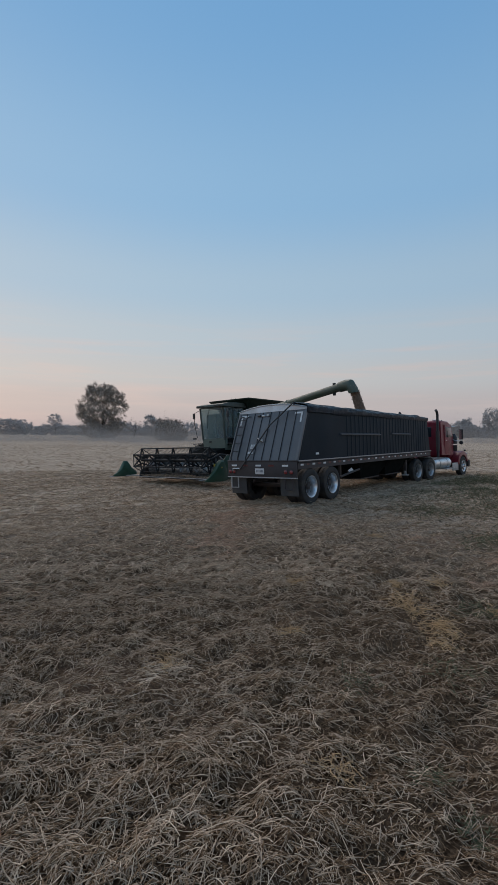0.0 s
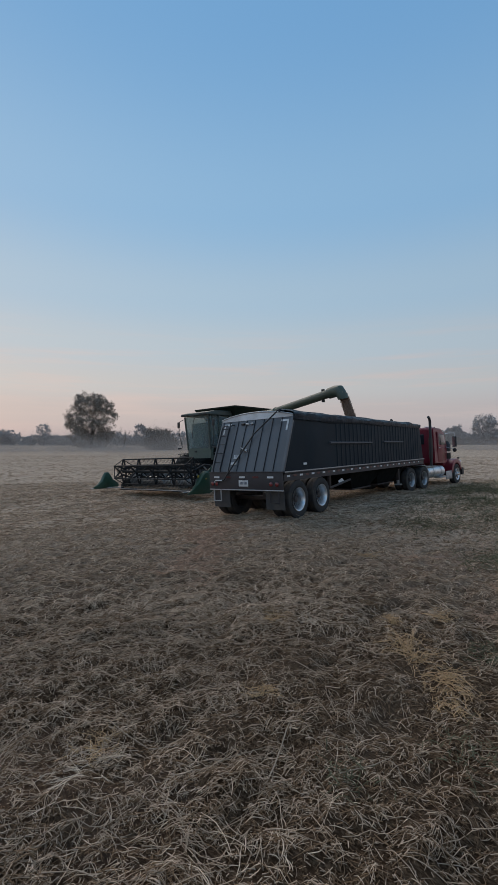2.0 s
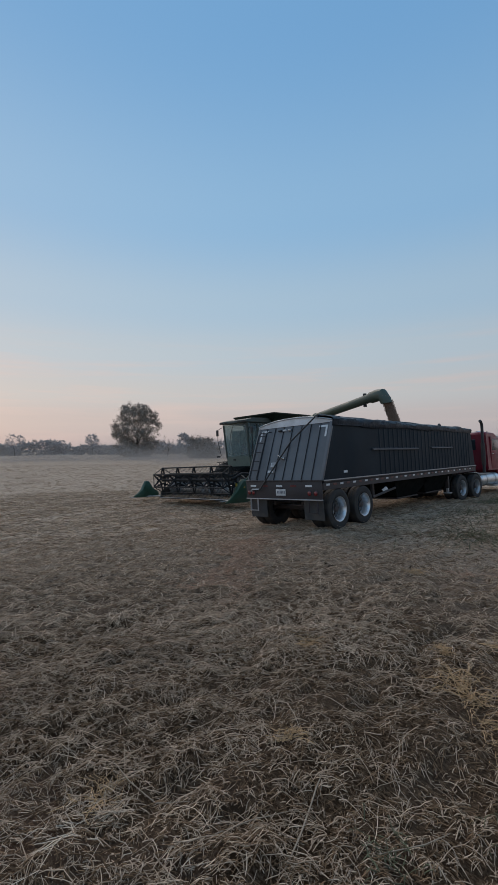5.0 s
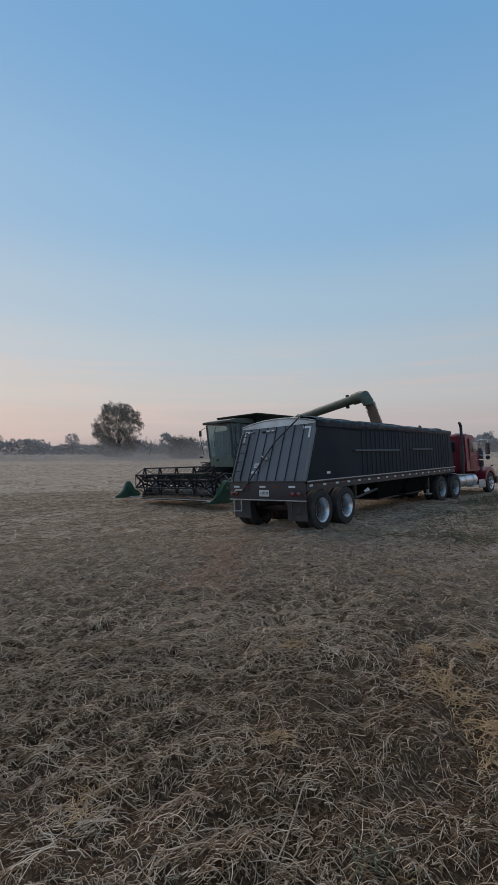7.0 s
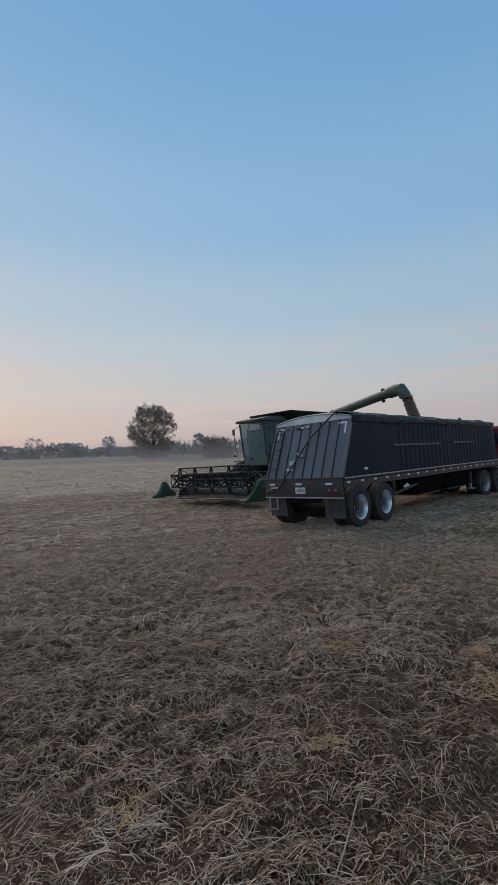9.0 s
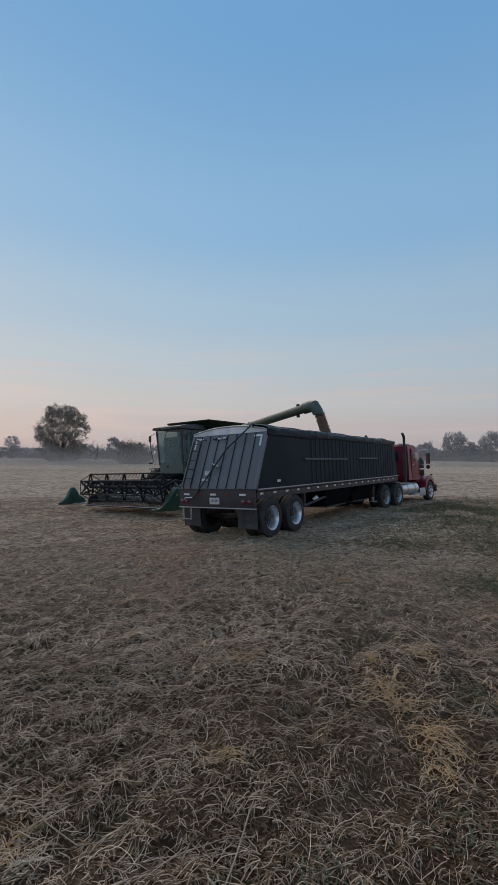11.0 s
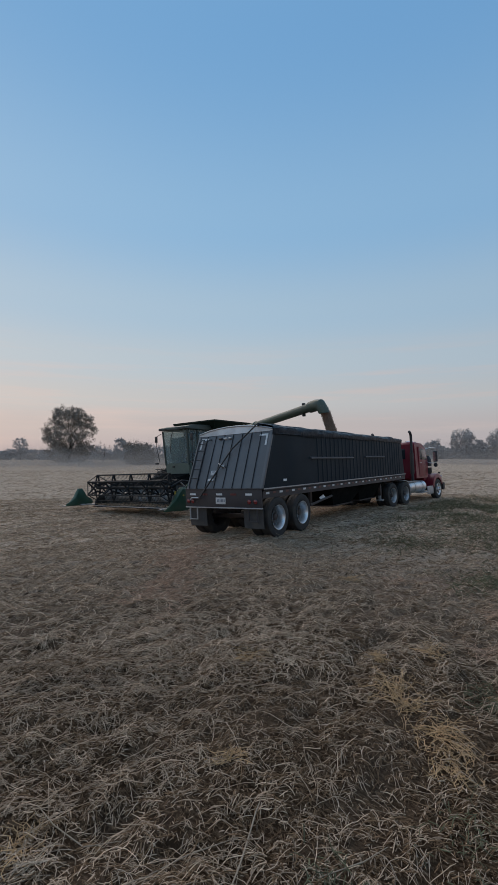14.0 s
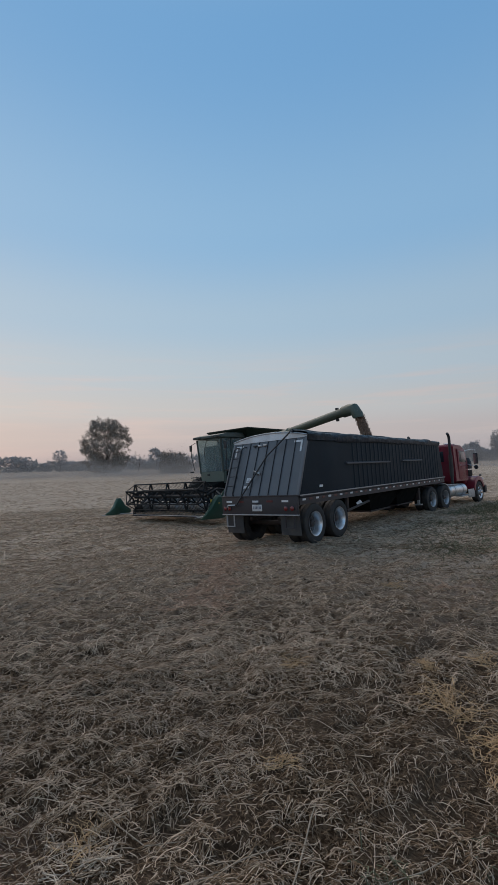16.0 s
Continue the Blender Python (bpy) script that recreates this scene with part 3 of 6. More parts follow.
    # tarp gathered along one top edge
    rng = np.random.RandomState(3)
    cross = [(HALF + 0.020, 2.63), (HALF + 0.028, 2.67), (HALF + 0.034, 2.715), (HALF + 0.038, 2.765), (HALF + 0.015, 2.82), (HALF - 0.08, 2.86), (HALF - 0.2, 2.88), (HALF - 0.32, 2.895), (HALF - 0.40, 2.90)]
    cols, verts, faces = 150, [], []
    n = len(cross)
    for i in range(cols + 1):
        y = RT - 0.05 + (FT + 0.05 - RT + 0.05) * i / cols
        sag = 0.008 * math.sin(y * 2.1) + 0.02 * float(value_noise(y * 0.9, 2.0)) * 2
        for j, (x, z) in enumerate(cross):
            u = j / (n - 1)
            w = 0.030 * float(value_noise(y * 1.9 + j * 0.9, j * 0.9 + 5)) + 0.030 * float(value_noise(y * 6 - j * 1.6, j * 1.3)) + 0.014 * float(value_noise(y * 15 + j * 2.0, j * 1.9))
            edge = 0.07 * float(value_noise(y * 0.8 + 31, 0.5)) + (0.06 if y > 6.9 else 0.0) if j == 0 else 0.0
            verts.append((x + w * 0.7, y, z + w + sag * u + edge))
    inner = len(verts)
    verts += [(x - 0.012, y, z - 0.012) for x, y, z in verts]
    for i in range(cols):
        for j in range(n - 1):
            a = i * n + j
            faces.append((a, a + 1, a + n + 1, a + n))
            faces.append((inner + a, inner + a + n, inner + a + n + 1, inner + a + 1))
    for i in range(cols):
        for j in (0, n - 1):
            a = i * n + j
            faces.append((a, a + n, inner + a + n, inner + a))
    tarp = from_lists("tarp", verts, faces, TARP, t)
    tarp["label"] = "wrinkled dark vinyl roll tarp"
    roll = []
    radii = []
    for i in range(61):
        y = RT - 0.05 + (FT + 0.08 - RT + 0.05) * i / 60
        roll.append((HALF - 0.42 + 0.03 * float(value_noise(y * 0.8, 9)), y, 2.895 + 0.012 * math.sin(y * 1.3) + 0.03 * float(value_noise(y * 1.1, 3))))
        radii.append(0.05 + 0.03 * float(value_noise(y * 2.3, 14)))
    part("tarp_roll", tube(bm_new(), roll, radii, 12), TARP, tarp, "rolled-up tarp bundle")
    # crank bar that winds the tarp, clipped across the rear wall
    bm = tube(bm_new(), [(HALF - 0.42, RT - 0.05, 2.90), (HALF - 0.43, RT - 0.14, 2.90), (HALF - 0.46, RT - 0.16, 2.85), (0.10, rear(2.3, 0.09), 2.30), (-0.17, rear(1.86, 0.09), 1.86),
                         (-0.60, -0.10, 1.13), (-0.64, -0.11, 1.06), (-0.72, -0.11, 1.03), (-0.95, -0.10, 1.02)], 0.021, 8)
    crank = part("crank_bar", bm, PLASTIC, t, "long dark tarp crank handle")
    bm = tube(bm_new(), [(-0.70, -0.11, 1.035), (-0.96, -0.10, 1.03), (-1.00, -0.10, 0.98)], 0.024, 8)
    part("crank_grip", bm, DULL_ALLOY, crank)

    # ladder
    ladder = bm_new()
    for x in (-1.13, -0.86):
        tube(ladder, [(x, rear(BED, 0.03), BED + 0.02)] + [(x, rear(z, 0.10), z) for z in np.linspace(BED + 0.10, TOP - 0.28, 6)] + [(x + 0.02, rear(TOP - 0.2, 0.11), TOP - 0.20), (x + 0.06, rear(TOP - 0.15, 0.08), TOP - 0.15), (x + 0.10, rear(TOP - 0.14, 0.0), TOP - 0.14)], 0.016, 8)
    lad = part("ladder", ladder, SEAM, t, "narrow dark steel ladder")
    rung = part("rung", tube(bm_new(), [(-1.13, 0, 0), (-0.86, 0, 0)], 0.013, 8), SEAM, lad, at=Matrix.Translation((0, rear(1.55, 0.10), 1.55)))
    for z in (1.80, 2.05, 2.30, 2.5):
        again(rung, lad, Matrix.Translation((0, rear(z, 0.10), z)))

    # rear bumper panel with lamps, tape and plate
    bm = box(bm_new(), (-HALF, -0.03, 0.785), (HALF, 0.03, 1.255), 0.008)
    bump = part("bumper_panel", bm, RAIL, t, "dusty dark steel rear panel")
    part("bumper_lip", box(bm_new(), (-HALF - 0.004, -0.045, 0.765), (HALF + 0.004, 0.035, 0.795), 0.006), DULL_ALLOY, bump, "bare metal lower lip")
    part("bumper_ledge", box(bm_new(), (-HALF - 0.01, -0.05, 1.245), (HALF + 0.03, 0.08, 1.275), 0.006), RAIL, bump)
    for k, x in enumerate((-0.98, -0.56, -0.06, 0.40, 0.88)):
        part("reflector_tape", box(bm_new(), (x - 0.10, -0.036, 1.10), (x + 0.10, -0.03, 1.15)), RED_TAPE if k % 2 else WHITE_TAPE, bump)
    for x in (0.90, 1.09, -0.98, -1.13):
        bm = lathe(bm_new(), [(0.062, 0.0), (0.066, 0.016), (0.058, 0.02)], 24, Matrix.Rotation(radians(-90), 4, "Z"))
        ring = part("tail_lamp", bm, PLASTIC, t, "round red tail lamp", Matrix.Translation((x, -0.03, 0.945)))
        bm = lathe(bm_new(), [(0.058, 0.016), (0.04, 0.026), (0.001, 0.03)], 24, Matrix.Rotation(radians(-90), 4, "Z"))
        part("lens", bm, RED_LENS, ring)
    plate = part("number_plate", box(bm_new(), (-0.17, -0.046, 0.875), (0.15, -0.034, 1.045), 0.004), LABEL, t, "pale plate with unreadable bars")
    bm = bm_new()
    for k in range(6):
        box(bm, (-0.125 + k * 0.045, -0.050, 0.93), (-0.10 + k * 0.045, -0.044, 1.0))
    part("plate_bars", bm, INK, plate)
    part("plate_lamp", box(bm_new(), (-0.05, -0.07, 1.05), (0.03, -0.03, 1.075), 0.006), PLASTIC, bump)
    # bent bar guards and mud flaps
    for s in (1, -1):
        x0 = s * 0.98
        bm = tube(bm_new(), [(x0 - 0.13, -0.01, 0.79), (x0 - 0.13, -0.01, 0.46), (x0 + 0.13, -0.01, 0.46), (x0 + 0.13, -0.01, 0.79)], 0.022, 8)
        part("guard_bar", bm, RAIL if s > 0 else DULL_ALLOY, bump, "bent steel guard loop")
        bm = bm_new()
        lo, hi = (0.62, 1.21) if s > 0 else (-1.21, -0.62)
        curve = [(0.09 + 0.03 * (1 - k / 8) ** 2, 0.27 + 0.51 * k / 8) for k in range(9)]
        prism(bm, curve + [(y + 0.012, z) for y, z in curve[::-1]], 0, lo, hi)
        part("mud_flap", bm, FLAP, t, "dusty rubber mud flap")

    # front wall, floor slopes and hopper chutes
    part("front_wall", prism(bm_new(), [(FB - 0.05, BED), (FB, BED), (FT, TOP), (FT - 0.05, TOP)], 0, -HALF + 0.05, HALF - 0.05), BLACK_PAINT, t)
    for y0, y1, c in ((3.2, 6.9, 5.7), (6.9, 11.3, 8.0)):
        bm = bm_new()
        top = [(-HALF + 0.06, y0, 1.25), (HALF - 0.06, y0, 1.25), (HALF - 0.06, y1, 1.25), (-HALF + 0.06, y1, 1.25)]
        mid = [(-1.08, c - 1.45, 1.0), (1.08, c - 1.45, 1.0), (1.08, c + 1.45, 1.0), (-1.08, c + 1.45, 1.0)]
        low = [(-0.8, c - 0.75, 0.42), (0.8, c - 0.75, 0.42), (0.8, c + 0.75, 0.42), (-0.8, c + 0.75, 0.42)]
        rings = [[bm.verts.new(p) for p in ring] for ring in (top, mid, low)]
        for a, b in zip(rings, rings[1:]):
            for k in range(4):
                bm.faces.new((a[k], a[(k + 1) % 4], b[(k + 1) % 4], b[k]))
        bm.faces.new(rings[2])
        hop = part("hopper", bm, MATT_BLACK, t, "sloping hopper chute under the bed")
        part("slide_gate", box(bm_new(), (-0.85, c - 0.82, 0.375), (0.85, c + 0.82, 0.415), 0.006), FRAME_STEEL, hop)
    for s in (1, -1):
        part("frame_beam", box(bm_new(), (s * 0.48 - 0.05, 0.1, 0.86), (s * 0.48 + 0.05, 3.3, 1.05), 0.008), FRAME_STEEL, t)
        part("frame_beam", box(bm_new(), (s * 0.48 - 0.05, 9.6, 1.06), (s * 0.48 + 0.05, 11.65, 1.22), 0.008), FRAME_STEEL, t)
        part("brace", tube(bm_new(), [(s * 1.1, 2.75, 0.62), (s * 1.15, 3.4, 0.72), (s * 1.15, 4.1, 0.80)], 0.04, 8), FRAME_STEEL, t)
        part("hanger", box(bm_new(), (s * 0.9, 3.0, 0.62), (s * 0.98, 3.12, 1.03), 0.01), FRAME_STEEL, t)
        # landing leg
        leg = part("landing_leg", box(bm_new(), (s * 0.98 - 0.06, 8.98, 0.45), (s * 0.98 + 0.06, 9.10, 1.06), 0.01), FRAME_STEEL, t)
        part("inner_leg", box(bm_new(), (s * 0.98 - 0.045, 8.995, 0.28), (s * 0.98 + 0.045, 9.085, 0.46), 0.006), DULL_ALLOY, leg)
        part("foot", box(bm_new(), (s * 0.98 - 0.13, 8.92, 0.24), (s * 0.98 + 0.13, 9.16, 0.285), 0.01), DULL_ALLOY, leg)
    bm = bm_new()
    prism(bm, [(3.28, 0.80), (3.45, 0.70), (3.72, 0.77), (3.55, 0.88)], 0, HALF - 0.13, HALF - 0.11)
    part("placard", bm, WHITE_TAPE, t, "small pale diamond plate on a bracket")
    # axles and wheels
    for y in (0.73, 1.98):
        part("axle", tube(bm_new(), [(-HALF + 0.1, y, 0.5), (HALF - 0.2, y, 0.5)], 0.065, 12), FRAME_STEEL, t)
        part("spring", box(bm_new(), (0.42, y - 0.5, 0.60), (0.5, y + 0.5, 0.70), 0.02), FRAME_STEEL, t)
        part("spring", box(bm_new(), (-0.5, y - 0.5, 0.60), (-0.42, y + 0.5, 0.70), 0.02), FRAME_STEEL, t)
    at = Matrix.Translation((HALF - 0.13, 0.73, 0.5))
    first = wheel(t, at, 0.19, ALLOY)
    first.name = "wheel"
    again(first, t, Matrix.Translation((HALF - 0.13, 1.98, 0.5)))
    flip = Matrix.Rotation(math.pi, 4, "Z")
    for y in (0.73, 1.98):
        again(first, t, Matrix.Translation((-HALF + 0.13, y, 0.5)) @ flip)
        for s in (1, -1):
            c = again(first, t, Matrix.Translation((s * (HALF - 0.44), y, 0.5)), deep=False)
            c.name = "inner_tyre"


build_trailer()

# ---- truck ----


def build_truck():
    m = pose(0, 10.22, -0.12, -0.3, -2.6, -6.3) @ Matrix.Translation((-1.22, 0, 0))
    t = thing("semi_truck", m, "red conventional day-cab truck with chrome stack, hitched to a trailer", "truck")
    W = 1.22
    for s in (1, -1):
        part("frame_beam", box(bm_new(), (s * 0.42 - 0.04, -0.7, 0.72), (s * 0.42 + 0.04, 6.2, 0.98), 0.01), FRAME_STEEL, t)
    part("fifth_wheel", box(bm_new(), (-0.5, 0.2, 1.0), (0.5, 1.2, 1.1), 0.03), FRAME_STEEL, t)
    part("cross_beam", box(bm_new(), (-0.42, -0.7, 0.74), (0.42, -0.6, 0.96), 0.01), FRAME_STEEL, t)
    # wheels
    first = wheel(t, Matrix.Translation((W - 0.13, 0, 0.5)), 0.16, DULL_ALLOY)
    first.name = "wheel"
    flip = Matrix.Rotation(math.pi, 4, "Z")
    for y in (0, 1.32):
        if y:
            again(first, t, Matrix.Translation((W - 0.13, y, 0.5)))
        again(first, t, Matrix.Translation((-W + 0.13, y, 0.5)) @ flip)
        for s in (1, -1):
            c = again(first, t, Matrix.Translation((s * (W - 0.44), y, 0.5)), deep=False)
            c.name = "inner_tyre"
        part("axle", tube(bm_new(), [(-0.9, y, 0.5), (0.9, y, 0.5)], 0.09, 12), FRAME_STEEL, t)
    steer = wheel(t, Matrix.Translation((W - 0.16, 5.55, 0.5)), 0.02, ALLOY)
    steer.name = "wheel"
    again(steer, t, Matrix.Translation((-W + 0.16, 5.55, 0.5)) @ flip)
    part("axle", tube(bm_new(), [(-0.95, 5.55, 0.48), (0.95, 5.55, 0.48)], 0.06, 10), FRAME_STEEL, t)
    # quarter fender in front of the drive wheels
    for s in (1, -1):
        out = [(1.32 + 0.60 * math.sin(a), 0.5 + 0.60 * math.cos(a)) for a in np.linspace(-0.25, 1.75, 12)]
        inn = [(1.32 + 0.575 * math.sin(a), 0.5 + 0.575 * math.cos(a)) for a in np.linspace(1.75, -0.25, 12)]
        part("quarter_fender", prism(bm_new(), out + inn, 0, min(s * 0.62, s * 1.2), max(s * 0.62, s * 1.2)), DULL_ALLOY, t, "dull silver quarter fender")
        # tank and steps
        bm = bm_new()
        lathe(bm, [(0.001, 2.12), (0.24, 2.12), (0.29, 2.17), (0.29, 3.95), (0.24, 4.0), (0.001, 4.0)], 28, Matrix.Translation((s * 0.88, 0, 0.72)) @ Matrix.Rotation(radians(90), 4, "Z"))
        tank = part("fuel_tank", bm, ALLOY, t, "silver fuel tank")
        for y in (2.6, 3.5):
            bm = bm_new()
            lathe(bm, [(0.295, y - 0.03), (0.30, y - 0.03), (0.30, y + 0.03), (0.295, y + 0.03)], 28, Matrix.Translation((s * 0.88, 0, 0.72)) @ Matrix.Rotation(radians(90), 4, "Z"))
            part("tank_strap", bm, DULL_ALLOY, tank)
        step = part("cab_step", box(bm_new(), (s * 1.02 - 0.16, 3.3, 0.40), (s * 1.02 + 0.16, 4.75, 0.45), 0.012), DULL_ALLOY, t, "silver running board")
        part("step_riser", box(bm_new(), (s * 1.16 - 0.015, 4.1, 0.30), (s * 1.16 + 0.015, 4.9, 0.70), 0.01), DULL_ALLOY, step)
        part("deck_plate", box(bm_new(), (s * 0.85 - 0.28, 1.95, 0.98), (s * 0.85 + 0.28, 3.0, 1.01), 0.006), DULL_ALLOY, t)
        # stack
        sx = s * (W - 0.27)
        stack = part("exhaust_stack", tube(bm_new(), [(sx, 2.86, 0.9), (sx, 2.86, 2.0), (sx, 2.86, 2.9), (sx, 2.86, 3.12), (sx, 2.84, 3.22), (sx, 2.77, 3.31), (sx, 2.68, 3.36)], 0.062, 16), SEAM, t, "dark exhaust stack with curved tip")
        part("heat_shield", tube(bm_new(), [(sx, 2.86, 1.35), (sx, 2.86, 2.35)], 0.09, 18), FRAME_STEEL, stack)
    # cab
    prof = [(3.05, 1.12), (4.55, 1.12), (4.62, 2.02), (4.30, 2.68), (4.05, 2.80), (3.15, 2.83), (3.05, 2.75)]
    bm = bm_new()
    rows = []
    for x, k in ((-1.06, 0), (-0.98, 1), (0.98, 1), (1.06, 0)):
        rows.append([bm.verts.new((x if z < 2.1 else x * 0.95, y, z + (0.05 if k and z > 2.6 else 0))) for y, z in prof])
    for a, b in zip(rows, rows[1:]):
        for i in range(len(prof)):
            bm.faces.new((a[i], a[(i + 1) % len(prof)], b[(i + 1) % len(prof)], b[i]))
    bm.faces.new(rows[0][::-1])
    bm.faces.new(rows[-1])
    bmesh.ops.bevel(bm, geom=list(bm.edges), offset=0.03, segments=2, affect="EDGES")
    cab = part("cab", bm, RED_PAINT, t, "dull red steel cab")
    for s in (1, -1):
        door = part("door", prism(bm_new(), [(3.45, 1.18), (4.45, 1.18), (4.52, 2.0), (4.25, 2.62), (3.45, 2.66)], 0, min(s * 1.03, s * 1.068), max(s * 1.03, s * 1.068), 0.01), RED_PAINT, t, "red cab door")
        bm = prism(bm_new(), [(3.55, 2.02), (4.40, 2.02), (4.20, 2.52), (3.55, 2.56)], 0, min(s * 1.0, s * 1.075), max(s * 1.0, s * 1.075), 0.008)
        part("side_window", bm, GLASS_DARK, door, "dark side window")
        part("door_handle", box(bm_new(), (s * 1.08 - 0.015, 3.5, 1.85), (s * 1.08 + 0.015, 3.66, 1.89), 0.006), CHROME, door)
        # mirrors on tubular brackets
        bm = tube(bm_new(), [(s * 1.05, 4.36, 2.56), (s * 1.25, 4.42, 2.60), (s * 1.50, 4.45, 2.60), (s * 1.50, 4.45, 1.82), (s * 1.25, 4.42, 1.84), (s * 1.05, 4.5, 1.9)], 0.02, 8)
        bar = part("mirror_bracket", bm, ALLOY, t, "chrome tubular mirror bracket")
        part("mirror", box(bm_new(), (s * 1.5 - 0.10, 4.40, 1.90), (s * 1.5 + 0.10, 4.49, 2.42), 0.025), PLASTIC, bar)
        part("mirror_glass", box(bm_new(), (s * 1.5 - 0.085, 4.392, 1.93), (s * 1.5 + 0.085, 4.398, 2.39)), CHROME, bar)
        part("spot_mirror", lathe(bm_new(), [(0.001, 0.03), (0.09, 0.02), (0.1, -0.01), (0.001, -0.03)], 16, Matrix.Translation((s * 1.5, 4.44, 1.74)) @ Matrix.Rotation(radians(90), 4, "Z")), PLASTIC, bar)
        # air cleaner
        bm = tube(bm_new(), [(s * 0.98, 4.78, 1.30), (s * 0.98, 4.78, 1.36), (s * 0.98, 4.78, 2.02), (s * 0.98, 4.78, 2.10), (s * 0.98, 4.78, 2.2)], [0.15, 0.19, 0.19, 0.14, 0.1], 20)
        air_can = part("air_cleaner", bm, PLASTIC, t, "dark round air cleaner")
        part("band", tube(bm_new(), [(s * 0.98, 4.78, 1.62), (s * 0.98, 4.78, 1.67)], 0.197, 20), CHROME, air_can)
        # fender
        out = [(5.55 + 0.74 * math.sin(a), 0.52 + 0.78 * math.cos(a)) for a in np.linspace(-1.45, 1.25, 16)]
        inn = [(5.55 + 0.60 * math.sin(a), 0.50 + 0.62 * math.cos(a)) for a in np.linspace(1.25, -1.45, 16)]
        part("front_fender", prism(bm_new(), out + inn, 0, min(s * 0.70, s * 1.2), max(s * 0.70, s * 1.2), 0.03), RED_PAINT, t, "rounded red front fender")
        lampb = part("headlight", box(bm_new(), (s * 1.0 - 0.16, 6.18, 0.98), (s * 1.0 + 0.16, 6.34, 1.18), 0.03), CHROME, t)
        part("turn_lamp", box(bm_new(), (s * 1.12 - 0.05, 5.95, 1.28), (s * 1.12 + 0.05, 6.05, 1.36), 0.02), PLASTIC, lampb)
    part("rear_window", box(bm_new(), (-0.55, 3.035, 2.05), (0.55, 3.06, 2.55), 0.01), GLASS_DARK, cab)
    part("windscreen", prism(bm_new(), [(4.63, 2.06), (4.645, 2.06), (4.355, 2.64), (4.34, 2.64)], 0, -0.92, 0.92), GLASS_DARK, cab)
    part("sun_visor", prism(bm_new(), [(4.28, 2.72), (4.62, 2.62), (4.62, 2.60), (4.30, 2.66)], 0, -0.95, 0.95), RED_PAINT, cab)
    for x in (-0.7, -0.25, 0, 0.25, 0.7):
        part("roof_lamp", tube(bm_new(), [(x, 4.0, 2.82), (x, 4.0, 2.92)], [0.05, 0.035], 12), PLASTIC, cab)
    for s in (1, -1):
        part("roof_horn", tube(bm_new(), [(s * 0.5, 3.3, 2.92), (s * 0.5, 3.9, 2.92), (s * 0.5, 4.05, 2.92)], [0.02, 0.03, 0.07], 10), CHROME, cab)
    # hood, grille and bumper
    bm = bm_new()
    hood = []
    for y, w, z in ((4.5, 0.86, 1.98), (5.2, 0.80, 1.90), (6.1, 0.66, 1.78), (6.32, 0.62, 1.62)):
        hood.append([bm.verts.new(p) for p in ((-w, y, 0.95), (-w, y, z - 0.18), (-w * 0.8, y, z), (w * 0.8, y, z), (w, y, z - 0.18), (w, y, 0.95))])
    for a, b in zip(hood, hood[1:]):
        for i in range(6):
            bm.faces.new((a[i], a[(i + 1) % 6], b[(i + 1) % 6], b[i]))
    bm.faces.new(hood[0][::-1])
    bm.faces.new(hood[-1])
    bmesh.ops.bevel(bm, geom=list(bm.edges), offset=0.03, segments=2, affect="EDGES")
    hd = part("hood", bm, RED_PAINT, t, "dull red engine hood")
    part("grille", box(bm_new(), (-0.5, 6.30, 0.92), (0.5, 6.37, 1.58), 0.02), CHROME, hd)
    part("front_bumper", prism(bm_new(), [(6.30, 0.42), (6.55, 0.46), (6.55, 0.78), (6.30, 0.82)], 0, -1.2, 1.2, 0.02), PLASTIC, t, "dark front bumper")


build_truck()

# ---- combine harvester ----


def spider_arm(hub, r, angle):
    """One forked arm that holds a bat of the reel."""
    c = Vector((0, *hub))
    way = Vector((0, math.cos(angle), math.sin(angle)))
    off = way.cross(Vector((1, 0, 0))) * 0.13
    tip = c + way * r
    return tube(bm_new(), [c + off + way * 0.05, tip + off * 0.12, tip - off * 0.12, c - off + way * 0.05], [0.045, 0.030, 0.030, 0.045], 6)


